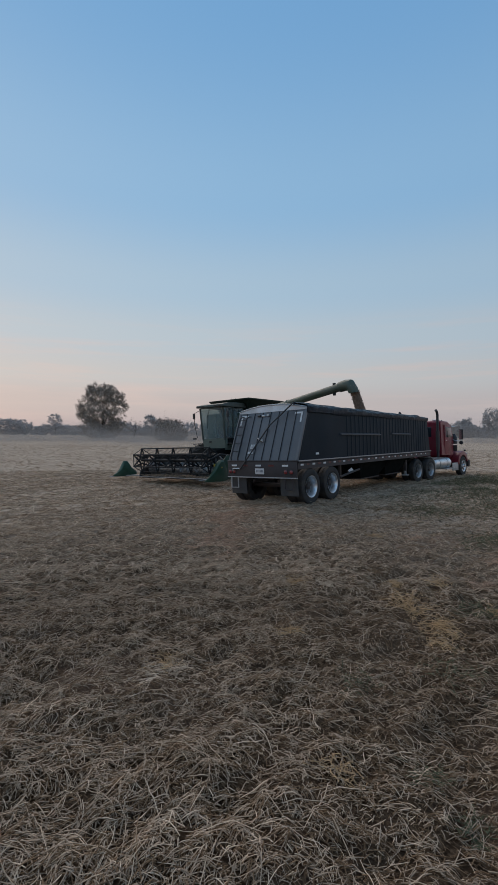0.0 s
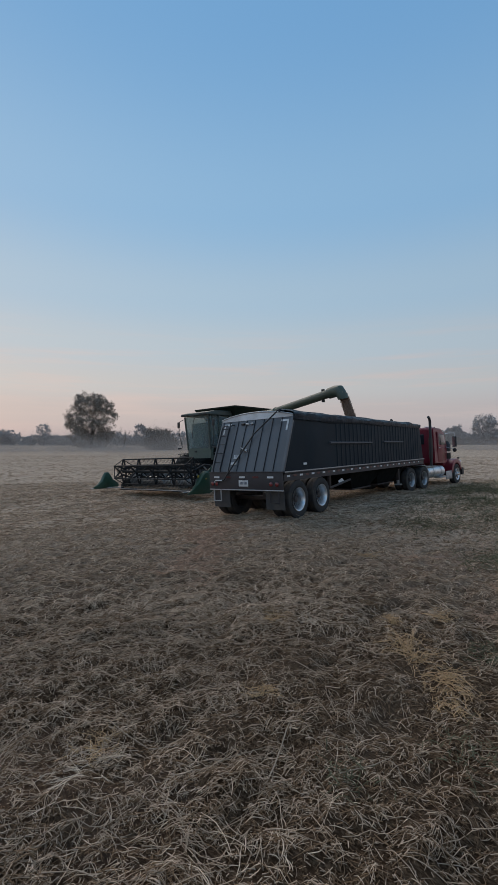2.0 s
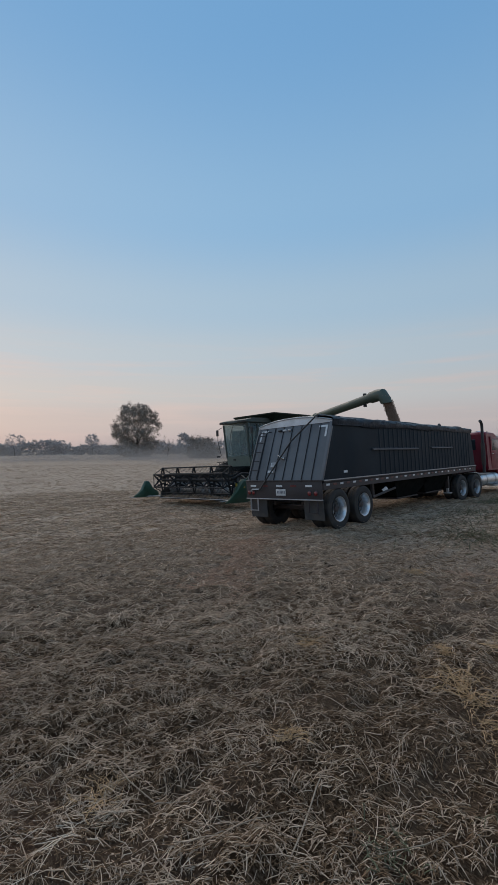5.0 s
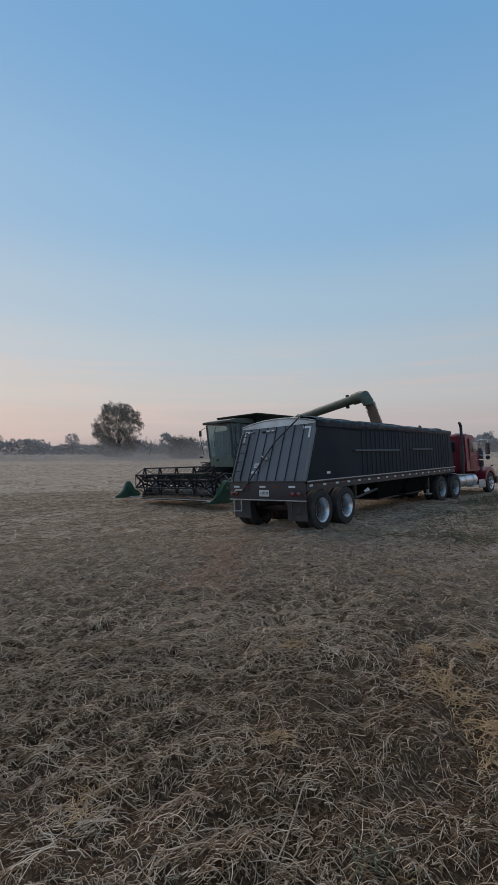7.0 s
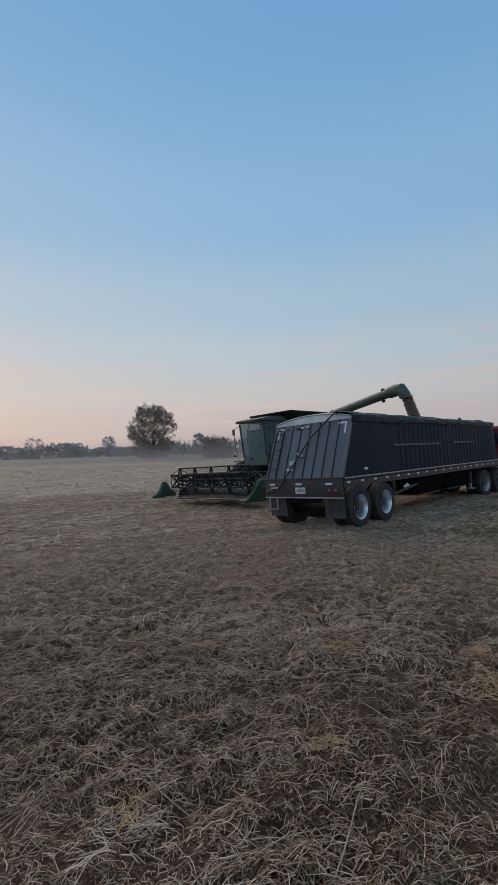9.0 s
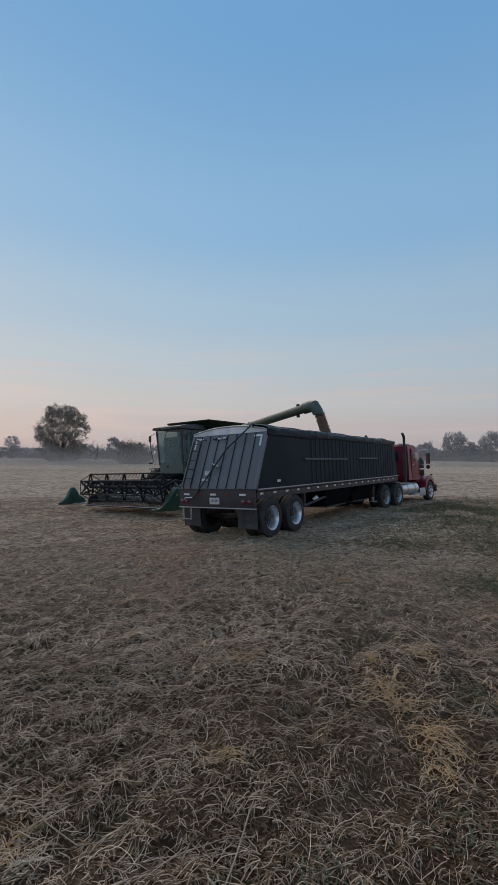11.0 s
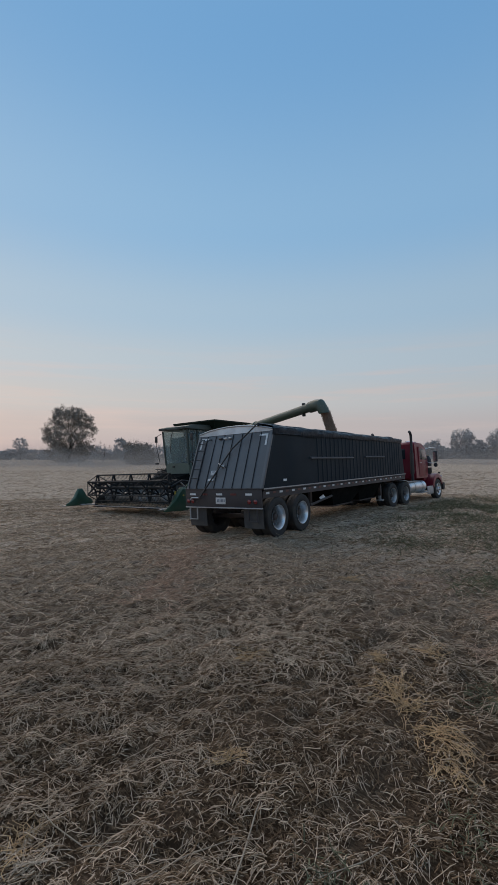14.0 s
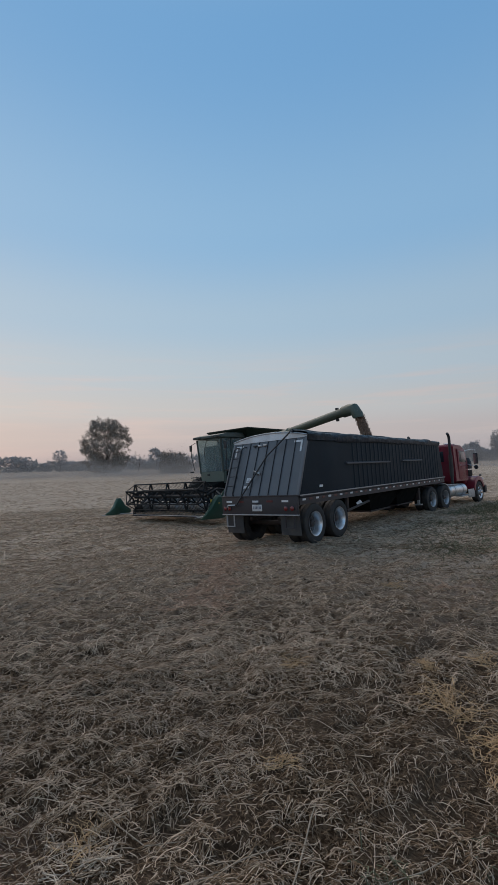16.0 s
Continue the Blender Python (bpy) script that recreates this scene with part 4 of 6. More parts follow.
def build_combine():
    m = pose(-8.95, 2.55, -0.36, 0, -2.7, 0)
    t = thing("combine_harvester", m, "dusty green combine harvester with raised grain header, unloading into a trailer", "combine")
    HW = 3.1
    END = {1: 3.1, -1: 1.5}
    # ---- header ----
    floor = [(0.42, 0.30), (0.55, 0.26), (1.15, 0.30), (1.55, 0.46), (1.62, 1.18), (1.56, 1.20), (1.48, 0.52), (1.12, 0.36), (0.55, 0.315)]
    head = part("header", prism(bm_new(), floor, 0, -END[-1], HW, 0.006), PAN, t, "wide dark grain header with reel")
    part("top_beam", box(bm_new(), (-END[-1], 1.50, 1.14), (HW, 1.66, 1.28), 0.02), REEL, head)
    part("cutter_bar", box(bm_new(), (-END[-1], 0.36, 0.275), (HW, 0.46, 0.315), 0.006), WORN_STEEL, head, "worn knife bar")
    bm = bm_new()
    for k in range(81):
        x = -END[-1] + 0.04 + k * (HW + END[-1] - 0.08) / 80
        tube(bm, [(x, 0.44, 0.295), (x, 0.30, 0.285), (x, 0.25, 0.28)], [0.014, 0.012, 0.003], 5)
    part("guard_comb", bm, REEL, head)
    for s in (1, -1):
        end = [(0.40, 0.26), (1.70, 0.26), (1.70, 1.20), (1.35, 1.25), (0.85, 0.82), (0.42, 0.52)]
        part("end_sheet", prism(bm_new(), end, 0, min(s * END[s], s * (END[s] + 0.06)), max(s * END[s], s * (END[s] + 0.06)), 0.01), GREEN if s > 0 else PAN, head)
        # pointed crop divider
        bm = bm_new()
        if s > 0:
            spine = [(-0.12, 0.245, 0.02, 0.03), (0.10, 0.30, 0.08, 0.15), (0.40, 0.43, 0.15, 0.42), (0.62, 0.58, 0.20, 0.74), (0.76, 0.64, 0.20, 0.86), (0.95, 0.64, 0.19, 0.84), (1.10, 0.50, 0.14, 0.5)]
        else:
            # a boot: low pointed toe, upright stub, low heel
            spine = [(y + 0.12, (lo + hi) / 2, hw, hi - lo) for y, lo, hi, hw in ((-0.14, 0.30, 0.36, 0.02), (0.06, 0.28, 0.47, 0.10), (0.28, 0.28, 0.66, 0.17), (0.40, 0.28, 0.90, 0.17), (0.47, 0.28, 1.02, 0.13),
                     (0.66, 0.28, 1.02, 0.13), (0.74, 0.28, 0.90, 0.17), (0.82, 0.28, 0.72, 0.20), (1.04, 0.30, 0.56, 0.20), (1.16, 0.34, 0.48, 0.12))]
        rings = []
        for y, zc, hw, hh in spine:
            x = s * (HW + (0.14 if s > 0 else -0.06))
            ring = []
            for dx, dz in ((-0.9, -0.5), (0.9, -0.5), (1.0, -0.1), (0.62, 0.42), (0.25, 0.5), (-0.25, 0.5), (-0.62, 0.42), (-1.0, -0.1)):
                ring.append(bm.verts.new((x + dx * hw, y, zc + dz * hh)))
            rings.append(ring)
        for a, b in zip(rings, rings[1:]):
            for i in range(8):
                bm.faces.new((a[i], a[(i + 1) % 8], b[(i + 1) % 8], b[i]))
        bm.faces.new(rings[0][::-1])
        bm.faces.new(rings[-1])
        div = part("crop_divider", bm, GREEN, t, "green pointed crop divider")
        part("divider_shoe", tube(bm_new(), [(s * (HW - 0.06), -0.22, 0.30), (s * (HW - 0.06), 0.1, 0.30), (s * (HW - 0.20), 0.9, 0.29), (s * END[s], 1.2, 0.30)], [0.012, 0.03, 0.035, 0.03], 8), WORN_STEEL, div)
        # reel arm with lift ram
        part("reel_arm", tube(bm_new(), [(s * (END[s] - 0.04), 1.58, 1.22), (s * (END[s] - 0.04), 1.0, 1.30), (s * (END[s] - 0.04), 0.42, 1.10)], 0.045, 8), REEL, head)
        part("lift_ram", tube(bm_new(), [(s * (END[s] - 0.02), 1.45, 0.85), (s * (END[s] - 0.02), 0.95, 1.22)], 0.026, 8), WORN_STEEL, head)
    part("divider_decal", box(bm_new(), (HW + 0.30, 0.70, 0.66), (HW + 0.305, 0.78, 0.80)), YELLOW, head)
    part("divider_tape", box(bm_new(), (HW + 0.02, 0.55, 0.78), (HW + 0.10, 0.56, 0.93)), YELLOW, head, "pale yellow mark")
    # cross auger with flighting
    bm = tube(bm_new(), [(-END[-1] + 0.06, 1.05, 0.66), (HW - 0.06, 1.05, 0.66)], 0.17, 20)
    aug = part("cross_auger", bm, WORN_STEEL, t, "bright worn cross auger")
    verts, faces = [], []
    for hand, x0, x1 in ((1, -END[-1] + 0.1, -0.6), (-1, HW - 0.1, 0.6)):
        n = 160
        for i in range(n + 1):
            a = hand * i / n * math.tau * 5
            x = x0 + (x1 - x0) * i / n
            for r, dx in ((0.165, -0.004), (0.30, -0.003), (0.30, 0.003), (0.165, 0.004)):
                verts.append((x + dx, 1.05 + r * math.cos(a), 0.66 + r * math.sin(a)))
        base = len(verts) - 4 * (n + 1)
        for i in range(n):
            q = base + 4 * i
            for j in range(3):
                faces.append((q + j, q + j + 1, q + j + 5, q + j + 4))
    from_lists("flighting", verts, faces, WORN_STEEL, aug)
    # reel
    hub, R, N = (0.45, 1.06), 0.54, 6
    phase = radians(30)
    bm = tube(bm_new(), [(-END[-1] + 0.08, *hub), (HW - 0.08, *hub)], 0.06, 12)
    reel = part("reel", bm, REEL, t, "dark pick-up reel with tines")
    for i in range(N):
        arm = None
        for k in range(5):
            at = Matrix.Translation((-END[-1] + 0.12 + k * (HW + END[-1] - 0.24) / 4, 0, 0))
            arm = again(arm, reel, at) if arm else part("spider_arm", spider_arm(hub, R, phase + i * math.tau / N), REEL, reel, at=at)
    for x in (-END[-1] + 0.10, HW - 0.10):
        ring = bm_new()
        tube(ring, [(x, hub[0] + 0.30 * math.cos(a), hub[1] + 0.30 * math.sin(a)) for a in np.linspace(0, math.tau, 25)], 0.018, 6)
        tube(ring, [(x, hub[0] + R * math.cos(phase + k * math.tau / N), hub[1] + R * math.sin(phase + k * math.tau / N)) for k in range(N + 1)], 0.02, 6)
        part("end_ring", ring, REEL, reel)
    for k in range(N):
        a = phase + k * math.tau / N
        c = (hub[0] + R * math.cos(a), hub[1] + R * math.sin(a))
        bat = part("bat", tube(bm_new(), [(-END[-1] + 0.08, *c), (HW - 0.08, *c)], 0.028, 8), REEL, reel)
        bm = bm_new()
        for i in range(52):
            x = -END[-1] + 0.15 + i * (HW + END[-1] - 0.3) / 51
            tube(bm, [(x, *c), (x, c[0] + 0.015, c[1] - 0.10), (x + 0.01, c[0] + 0.05, c[1] - 0.20)], 0.006, 4)
        tagged(part("tine_comb", bm, REEL, reel), kind="stuff")

    # cut crop lying on the knife bar and the pan
    r = np.random.RandomState(8)
    bm = bm_new()
    for k in range(420):
        x = r.uniform(-END[-1] + 0.1, HW - 0.1)
        y, z = r.uniform(0.40, 0.95), 0.335
        a, L = r.rand() * math.tau, 0.05 + 0.12 * r.rand()
        z += 0.05 * r.rand() + 0.05 * max(0.0, float(value_noise(np.array(x * 2.0), np.array(3.0)))) * 2
        d = Vector((math.cos(a), 0.4 * math.sin(a), 0.25 * r.randn())) * L
        c = Vector((x, y, z))
        tube(bm, [c - d, c + d], 0.006, 3)
    me = bpy.data.meshes.new("crop_litter")
    bm.to_mesh(me)
    bm.free()
    litter = finish("crop_litter", me, STRAW)
    litter.matrix_world = m
    tagged(litter, "loose cut stems lying on the header pan", "straw", kind="stuff")

    # ---- feeder house and chassis ----
    part("feeder_house", prism(bm_new(), [(1.62, 0.40), (1.62, 1.10), (4.4, 1.62), (4.4, 0.95)], 0, -0.72, 0.72, 0.02), MATT_BLACK, t, "dark feeder house")
    body = [(4.9, 1.2), (4.9, 3.35), (8.3, 3.45), (9.9, 2.9), (10.3, 1.9), (9.7, 1.15), (6.4, 0.85)]
    part("body", prism(bm_new(), body, 0, -1.45, 1.45, 0.04), GREEN, t, "dusty green side panels")
    part("axle", box(bm_new(), (-1.35, 4.55, 0.75), (1.35, 4.95, 1.05), 0.03), DARK_GREEN, t)
    part("rear_axle", box(bm_new(), (-1.3, 8.85, 0.5), (1.3, 9.05, 0.72), 0.03), DARK_GREEN, t)
    # drive and rear wheels with lugs
    for r, w, y, xs, lugs in ((0.90, 0.62, 4.75, 1.62, 20), (0.56, 0.36, 8.95, 1.45, 16)):
        for s in (1, -1):
            bm = lathe(bm_new(), [(r * 0.46, -w * 0.4), (r * 0.6, -w * 0.5), (r * 0.88, -w * 0.5), (r * 0.95, -w * 0.4), (r * 0.965, 0), (r * 0.95, w * 0.4), (r * 0.88, w * 0.5), (r * 0.6, w * 0.5), (r * 0.46, w * 0.4)], 36, closed=True)
            for k in range(lugs):
                for h in (1, -1):
                    a = (k + 0.25 * h) * math.tau / lugs
                    turn = Matrix.Rotation(a, 4, "X") @ Matrix.Translation((h * w * 0.25, 0, r * 0.965)) @ Matrix.Rotation(h * 0.7, 4, "Z")
                    box(bm, (-w * 0.27, -0.022, -0.02), (w * 0.27, 0.022, r * 0.04))
                    bmesh.ops.transform(bm, matrix=turn, verts=bm.verts[-8:])
            tyre = part("wheel", bm, RUBBER, t, "big lugged drive tyre" if r > 0.8 else "smaller rear tyre", Matrix.Translation((s * xs, y, r)))
            bm = lathe(bm_new(), [(r * 0.47, s * w * 0.42), (r * 0.46, s * w * 0.3), (r * 0.40, s * w * 0.12), (r * 0.18, s * w * 0.1), (0.001, s * w * 0.2)], 28)
            part("rim", bm, YELLOW, tyre)

    # ---- cab ----
    x0, x1, y0, y1, zb, zt = -0.84, 0.84, 3.78, 5.35, 1.74, 3.58
    cab = part("cab_floor", box(bm_new(), (x0 + 0.08, y0 + 0.24, zb - 0.06), (x1, y1, zb + 0.30), 0.03), MATT_BLACK, t, "dark cab base")
    lean = 0.16

    def front_y(z):
        return y0 + 0.12 - lean * (z - zb) / (zt - zb)
    for sx in (x0 + 0.04, x1 - 0.04):
        part("pillar", tube(bm_new(), [(sx * 0.94, front_y(zb + 0.2), zb + 0.2), (sx, front_y(zt), zt)], 0.045, 8), CAB_ROOF, cab)
        part("pillar", tube(bm_new(), [(sx, y1 - 0.05, zb + 0.2), (sx, y1 - 0.05, zt)], 0.05, 8), DARK_GREEN, cab)
    def sheet(bm, corners, thick):
        a = [bm.verts.new(c) for c in corners]
        b = [bm.verts.new(Vector(c) + Vector(thick)) for c in corners]
        bm.faces.new(a)
        bm.faces.new(b[::-1])
        for i in range(4):
            bm.faces.new((a[i], a[(i + 1) % 4], b[(i + 1) % 4], b[i]))
        return bm
    zg = zb + 0.28
    part("windscreen", sheet(bm_new(), [(x0 * 0.92, front_y(zg), zg), (x1 * 0.92, front_y(zg), zg), (x1 * 0.98, front_y(zt), zt), (x0 * 0.98, front_y(zt), zt)], (0, 0.012, 0)), GLASS, cab, "large greenish windscreen").visible_shadow = False
    for s in (1, -1):
        part("side_glass", sheet(bm_new(), [(s * 0.79, front_y(zg) + 0.05, zg), (s * 0.83, y1 - 0.08, zg), (s * 0.83, y1 - 0.08, zt), (s * 0.83, front_y(zt) + 0.05, zt)], (s * -0.012, 0, 0)), GLASS, cab).visible_shadow = False
    part("front_panel", sheet(bm_new(), [(x0 * 0.88, front_y(zb) + 0.02, zb - 0.30), (x1 * 0.88, front_y(zb) + 0.02, zb - 0.30), (x1 * 0.93, front_y(zg) - 0.01, zg), (x0 * 0.93, front_y(zg) - 0.01, zg)], (0, 0.05, 0)), CAB_PANEL, cab, "dusty pale green panel under the windscreen")
    part("side_panel", sheet(bm_new(), [(0.78, front_y(zb) + 0.05, zb - 0.30), (0.85, y1, zb - 0.30), (0.85, y1, zg), (0.81, front_y(zg) + 0.03, zg)], (-0.03, 0, 0)), CAB_PANEL, cab)
    part("badge_light", box(bm_new(), (-0.30, front_y(zb + 0.12) - 0.05, zb + 0.08), (-0.16, front_y(zb + 0.12) - 0.005, zb + 0.17), 0.01), PLASTIC, cab, "small dark lamp")
    part("wiper", tube(bm_new(), [(-0.1, front_y(zt - 0.05) - 0.025, zt - 0.05), (-0.34, front_y(zt - 0.5) - 0.025, zt - 0.5), (-0.36, front_y(zg + 0.5) - 0.025, zg + 0.5)], 0.012, 6), PLASTIC, cab)
    part("door_post", tube(bm_new(), [(0.845, 4.45, zg), (0.86, 4.40, zt)], 0.03, 8), CAB_ROOF, cab)
    part("console", box(bm_new(), (0.30, 4.3, zb + 0.2), (0.62, 5.0, zb + 0.85), 0.05), PLASTIC, cab, "dark control console")
    part("rear_panel", box(bm_new(), (x0, y1 - 0.06, zb), (x1, y1, zt), 0.01), DARK_GREEN, cab)
    roof = [(y0 - 0.22, zt + 0.02), (y0 - 0.20, zt + 0.14), (y0 + 0.3, zt + 0.24), (y1, zt + 0.27), (y1 + 0.05, zt + 0.02)]
    part("cab_roof", prism(bm_new(), roof, 0, x0 - 0.08, x1 + 0.08, 0.04), CAB_ROOF, t, "greyish overhanging cab roof")
    for x in (-0.75, -0.45, 0.45, 0.75):
        part("work_lamp", box(bm_new(), (x - 0.09, y0 - 0.235, zt + 0.04), (x + 0.09, y0 - 0.19, zt + 0.11), 0.01), PLASTIC, t)
    seat = part("operator_seat", box(bm_new(), (-0.26, 4.55, zb + 0.30), (0.26, 5.0, zb + 0.72), 0.06), PLASTIC, t, "dark operator seat")
    part("seat_back", box(bm_new(), (-0.25, 4.98, zb + 0.66), (0.25, 5.12, zb + 1.35), 0.06), PLASTIC, seat)
    part("steering_column", tube(bm_new(), [(0, 4.1, zb + 0.2), (0, 4.28, zb + 0.85)], 0.045, 10), PLASTIC, cab)
    bm = tube(bm_new(), [(0.20 * math.cos(a), 4.30 - 0.08 * math.sin(a), zb + 0.88 + 0.17 * math.sin(a)) for a in np.linspace(0, math.tau, 21)], 0.016, 6)
    part("steering_wheel", bm, PLASTIC, cab)
    # mirror arm and walkway rail
    for s in (-1, 1):
        bm = tube(bm_new(), [(s * 0.96, y0 + 0.02, zt - 0.10), (s * 1.16, y0 - 0.10, zt - 0.22), (s * 1.18, y0 - 0.10, zt - 0.75), (s * 1.06, y0 - 0.02, zb + 0.35)], 0.016, 8)
        arm = part("mirror_arm", bm, PLASTIC, t)
        part("mirror", box(bm_new(), (s * 1.18 - 0.07, y0 - 0.15, zt - 0.52), (s * 1.18 + 0.07, y0 - 0.09, zt - 0.22), 0.02), PLASTIC, arm)
        part("marker_lamp", box(bm_new(), (s * 1.18 - 0.12, y0 - 0.12, zb + 0.26), (s * 1.18 + 0.10, y0 - 0.04, zb + 0.34), 0.02), PLASTIC, arm)
        part("lamp_bracket", tube(bm_new(), [(s * 0.9, y0 + 0.1, zb + 0.04), (s * 1.35, y0 - 0.05, zb + 0.02)], 0.022, 6), PLASTIC, arm)
    part("platform", box(bm_new(), (0.95, 3.95, zb - 0.06), (1.75, 5.4, zb), 0.01), DARK_GREEN, t)
    part("handrail", tube(bm_new(), [(1.72, 3.98, zb), (1.72, 3.98, zb + 0.95), (1.72, 5.3, zb + 0.95), (1.72, 5.3, zb)], 0.018, 8), WORN_STEEL, t)

    # ---- grain tank with flared extension ----
    bm = bm_new()
    rings = []
    for hx, ya, yb, z, inset in ((1.0, 5.5, 7.8, 3.35, 0), (1.1, 5.35, 7.9, 3.74, 0), (1.40, 5.05, 8.2, 4.02, 0), (1.40, 5.05, 8.2, 4.08, 0), (1.34, 5.11, 8.14, 4.08, 0), (1.05, 5.4, 7.85, 3.74, 0)):
        rings.append([bm.verts.new(p) for p in ((-hx, ya, z), (hx, ya, z), (hx, yb, z), (-hx, yb, z))])
    for a, b in zip(rings, rings[1:]):
        for i in range(4):
            bm.faces.new((a[i], a[(i + 1) % 4], b[(i + 1) % 4], b[i]))
    bm.faces.new(rings[-1])
    tank = part("grain_tank", bm, DARK_GREEN, t, "dark flared grain tank extension")
    heap = bm_new()
    n = 16
    vs = [[heap.verts.new((-1.18 + 2.36 * i / n, 5.25 + 2.75 * j / n, 3.86 + 0.28 * math.cos((i / n - 0.5) * math.pi) * math.cos((j / n - 0.5) * math.pi) + 0.03 * float(value_noise(i * 0.7, j * 0.7)))) for j in range(n + 1)] for i in range(n + 1)]
    for i in range(n):
        for j in range(n):
            heap.faces.new((vs[i][j], vs[i + 1][j], vs[i + 1][j + 1], vs[i][j + 1]))
    part("grain_heap", heap, GRAIN, tank)
    # ---- unloading auger, swung out ----
    inv = m.inverted()
    P, S = inv @ Vector((-7.6, 8.5, 3.05)), inv @ Vector((-1.36, 5.72, 3.88))
    way = (S - P).normalized()
    part("auger_turret", tube(bm_new(), [P + Vector((0, 0, -1.6)), P + Vector((0, 0, -0.1)), P + Vector((0, 0, 0.05)), P + way * 0.25], [0.2, 0.2, 0.19, 0.17], 18), GREEN, t)
    arm = part("unloading_auger", tube(bm_new(), [P - way * 0.1, P + way * 2.6, P + way * 2.62, P + way * 2.7, P + way * 2.72, S - way * 0.05], [0.17, 0.17, 0.19, 0.19, 0.165, 0.165], 22), TUBE_GREEN, t, "dull green unloading auger tube")
    down = inv.to_3x3() @ Vector((0.12, 0.10, -1)).normalized()
    side = way.cross(down).normalized()
    bm = bm_new()
    rings = []
    for c, u, v, w in ((S - way * 0.35, way.cross(side), side, 0.20), (S - way * 0.02, way.cross(side), side, 0.205), (S + way * 0.24 + down * 0.06, (way + down * 0.3).cross(side), side, 0.215),
                       (S + way * 0.31 + down * 0.20, down.cross(side), side, 0.20), (S + way * 0.35 + down * 0.36, down.cross(side), side, 0.18)):
        u = u.normalized()
        rings.append([bm.verts.new(c + w * (math.cos(k * math.tau / 16) * u * 1.05 + math.sin(k * math.tau / 16) * v)) for k in range(16)])
    for a, b in zip(rings, rings[1:]):
        for i in range(16):
            bm.faces.new((a[i], a[(i + 1) % 16], b[(i + 1) % 16], b[i]))
    bm.faces.new(rings[0][::-1])
    part("spout", bm, TUBE_GREEN, arm, "dark rubber-lipped auger spout")
    c = S - way * 0.75
    part("spout_clamp", box(bm_new(), c - Vector((0.05, 0.05, 0.26)), c + Vector((0.05, 0.05, -0.16)), 0.01), REEL, arm)
    part("work_lamp", box(bm_new(), c + Vector((-0.05, -0.05, 0.16)), c + Vector((0.06, 0.05, 0.24)), 0.015), PLASTIC, arm)
    # falling grain
    start = m @ (S + way * 0.30 + down * 0.10)
    rng = np.random.RandomState(5)
    verts, faces = [], []
    for i in range(18000):
        h = rng.rand() ** 0.9
        fall = h * 1.75
        drift = 0.66 * h ** 0.8
        spread = 0.165 + 0.03 * h + 0.02 * rng.randn()
        out, turn_by = spread * math.sqrt(rng.rand()), rng.rand() * math.tau
        p = start + Vector((drift * 0.55 + out * math.cos(turn_by), drift * 0.85 + out * math.sin(turn_by), -fall))
        s = 0.008 + 0.006 * rng.rand()
        b = len(verts)
        a = rng.rand() * math.tau
        for k in range(3):
            verts.append((p.x + s * math.cos(a + k * 2.09), p.y + s * math.sin(a + k * 2.09), p.z - s * 0.8))
        verts.append((p.x, p.y, p.z + s * 2.2))
        faces += [(b, b + 1, b + 3), (b + 1, b + 2, b + 3), (b + 2, b, b + 3), (b, b + 2, b + 1)]
    tagged(from_lists("falling_grain", verts, faces, GRAIN), "stream of tan grain falling from the auger into the trailer", "grain", kind="stuff")


build_combine()

# ---- trees ----


def limbs(bm, base, way, length, radius, depth, rng, tips, spread=0.7):
    pts, radii = [base], [radius]
    p, d = Vector(base), Vector(way).normalized()
    for k in range(4):
        d = (d + Vector((rng.uniform(-1, 1), rng.uniform(-1, 1), rng.uniform(-0.3, 0.5))) * 0.16).normalized()
        p = p + d * length / 4
        pts.append(p.copy())
        radii.append(radius * (1 - 0.14 * (k + 1)))
    tube(bm, pts, radii, 6 if depth > 1 else 4, cap=False)
    if depth == 0:
        tips.append((p, d))
        return
    for k in range(rng.randint(2, 3) + (1 if depth > 2 else 0)):
        out = Vector((rng.uniform(-1, 1), rng.uniform(-1, 1), rng.uniform(-0.25, 0.8))).normalized()
        i = rng.randint(2, 4)
        limbs(bm, pts[i], d + out * spread * 1.3, length * rng.uniform(0.55, 0.8), radii[i] * 0.62, depth - 1, rng, tips, spread)


def leaves(name, centres, mat, size, per, jitter, rng, parent):
    pts = np.repeat(np.array(centres), per, 0)
    n = len(pts)
    pts = pts + rng.randn(n, 3) * jitter
    u = rng.randn(n, 3)
    u /= np.linalg.norm(u, axis=1)[:, None]
    v = np.cross(u, rng.randn(n, 3))
    v /= np.linalg.norm(v, axis=1)[:, None]
    w = np.cross(u, v)
    s = size * (0.6 + 0.8 * rng.rand(n))[:, None]
    verts = np.stack([pts + u * s, pts + v * s * 0.55 + w * s * 0.15, pts - u * s * 0.9, pts - v * s * 0.55 + w * s * 0.15], 1).reshape(-1, 3)
    i = np.arange(n)[:, None] * 4
    faces = np.concatenate([i + np.array([0, 1, 2]), i + np.array([0, 2, 3])])
    me = bpy.data.meshes.new(name)
    me.from_pydata(verts.tolist(), [], faces.tolist())
    me.materials.append(mat)
    ob = new(name, me)
    ob.parent = parent
    return ob


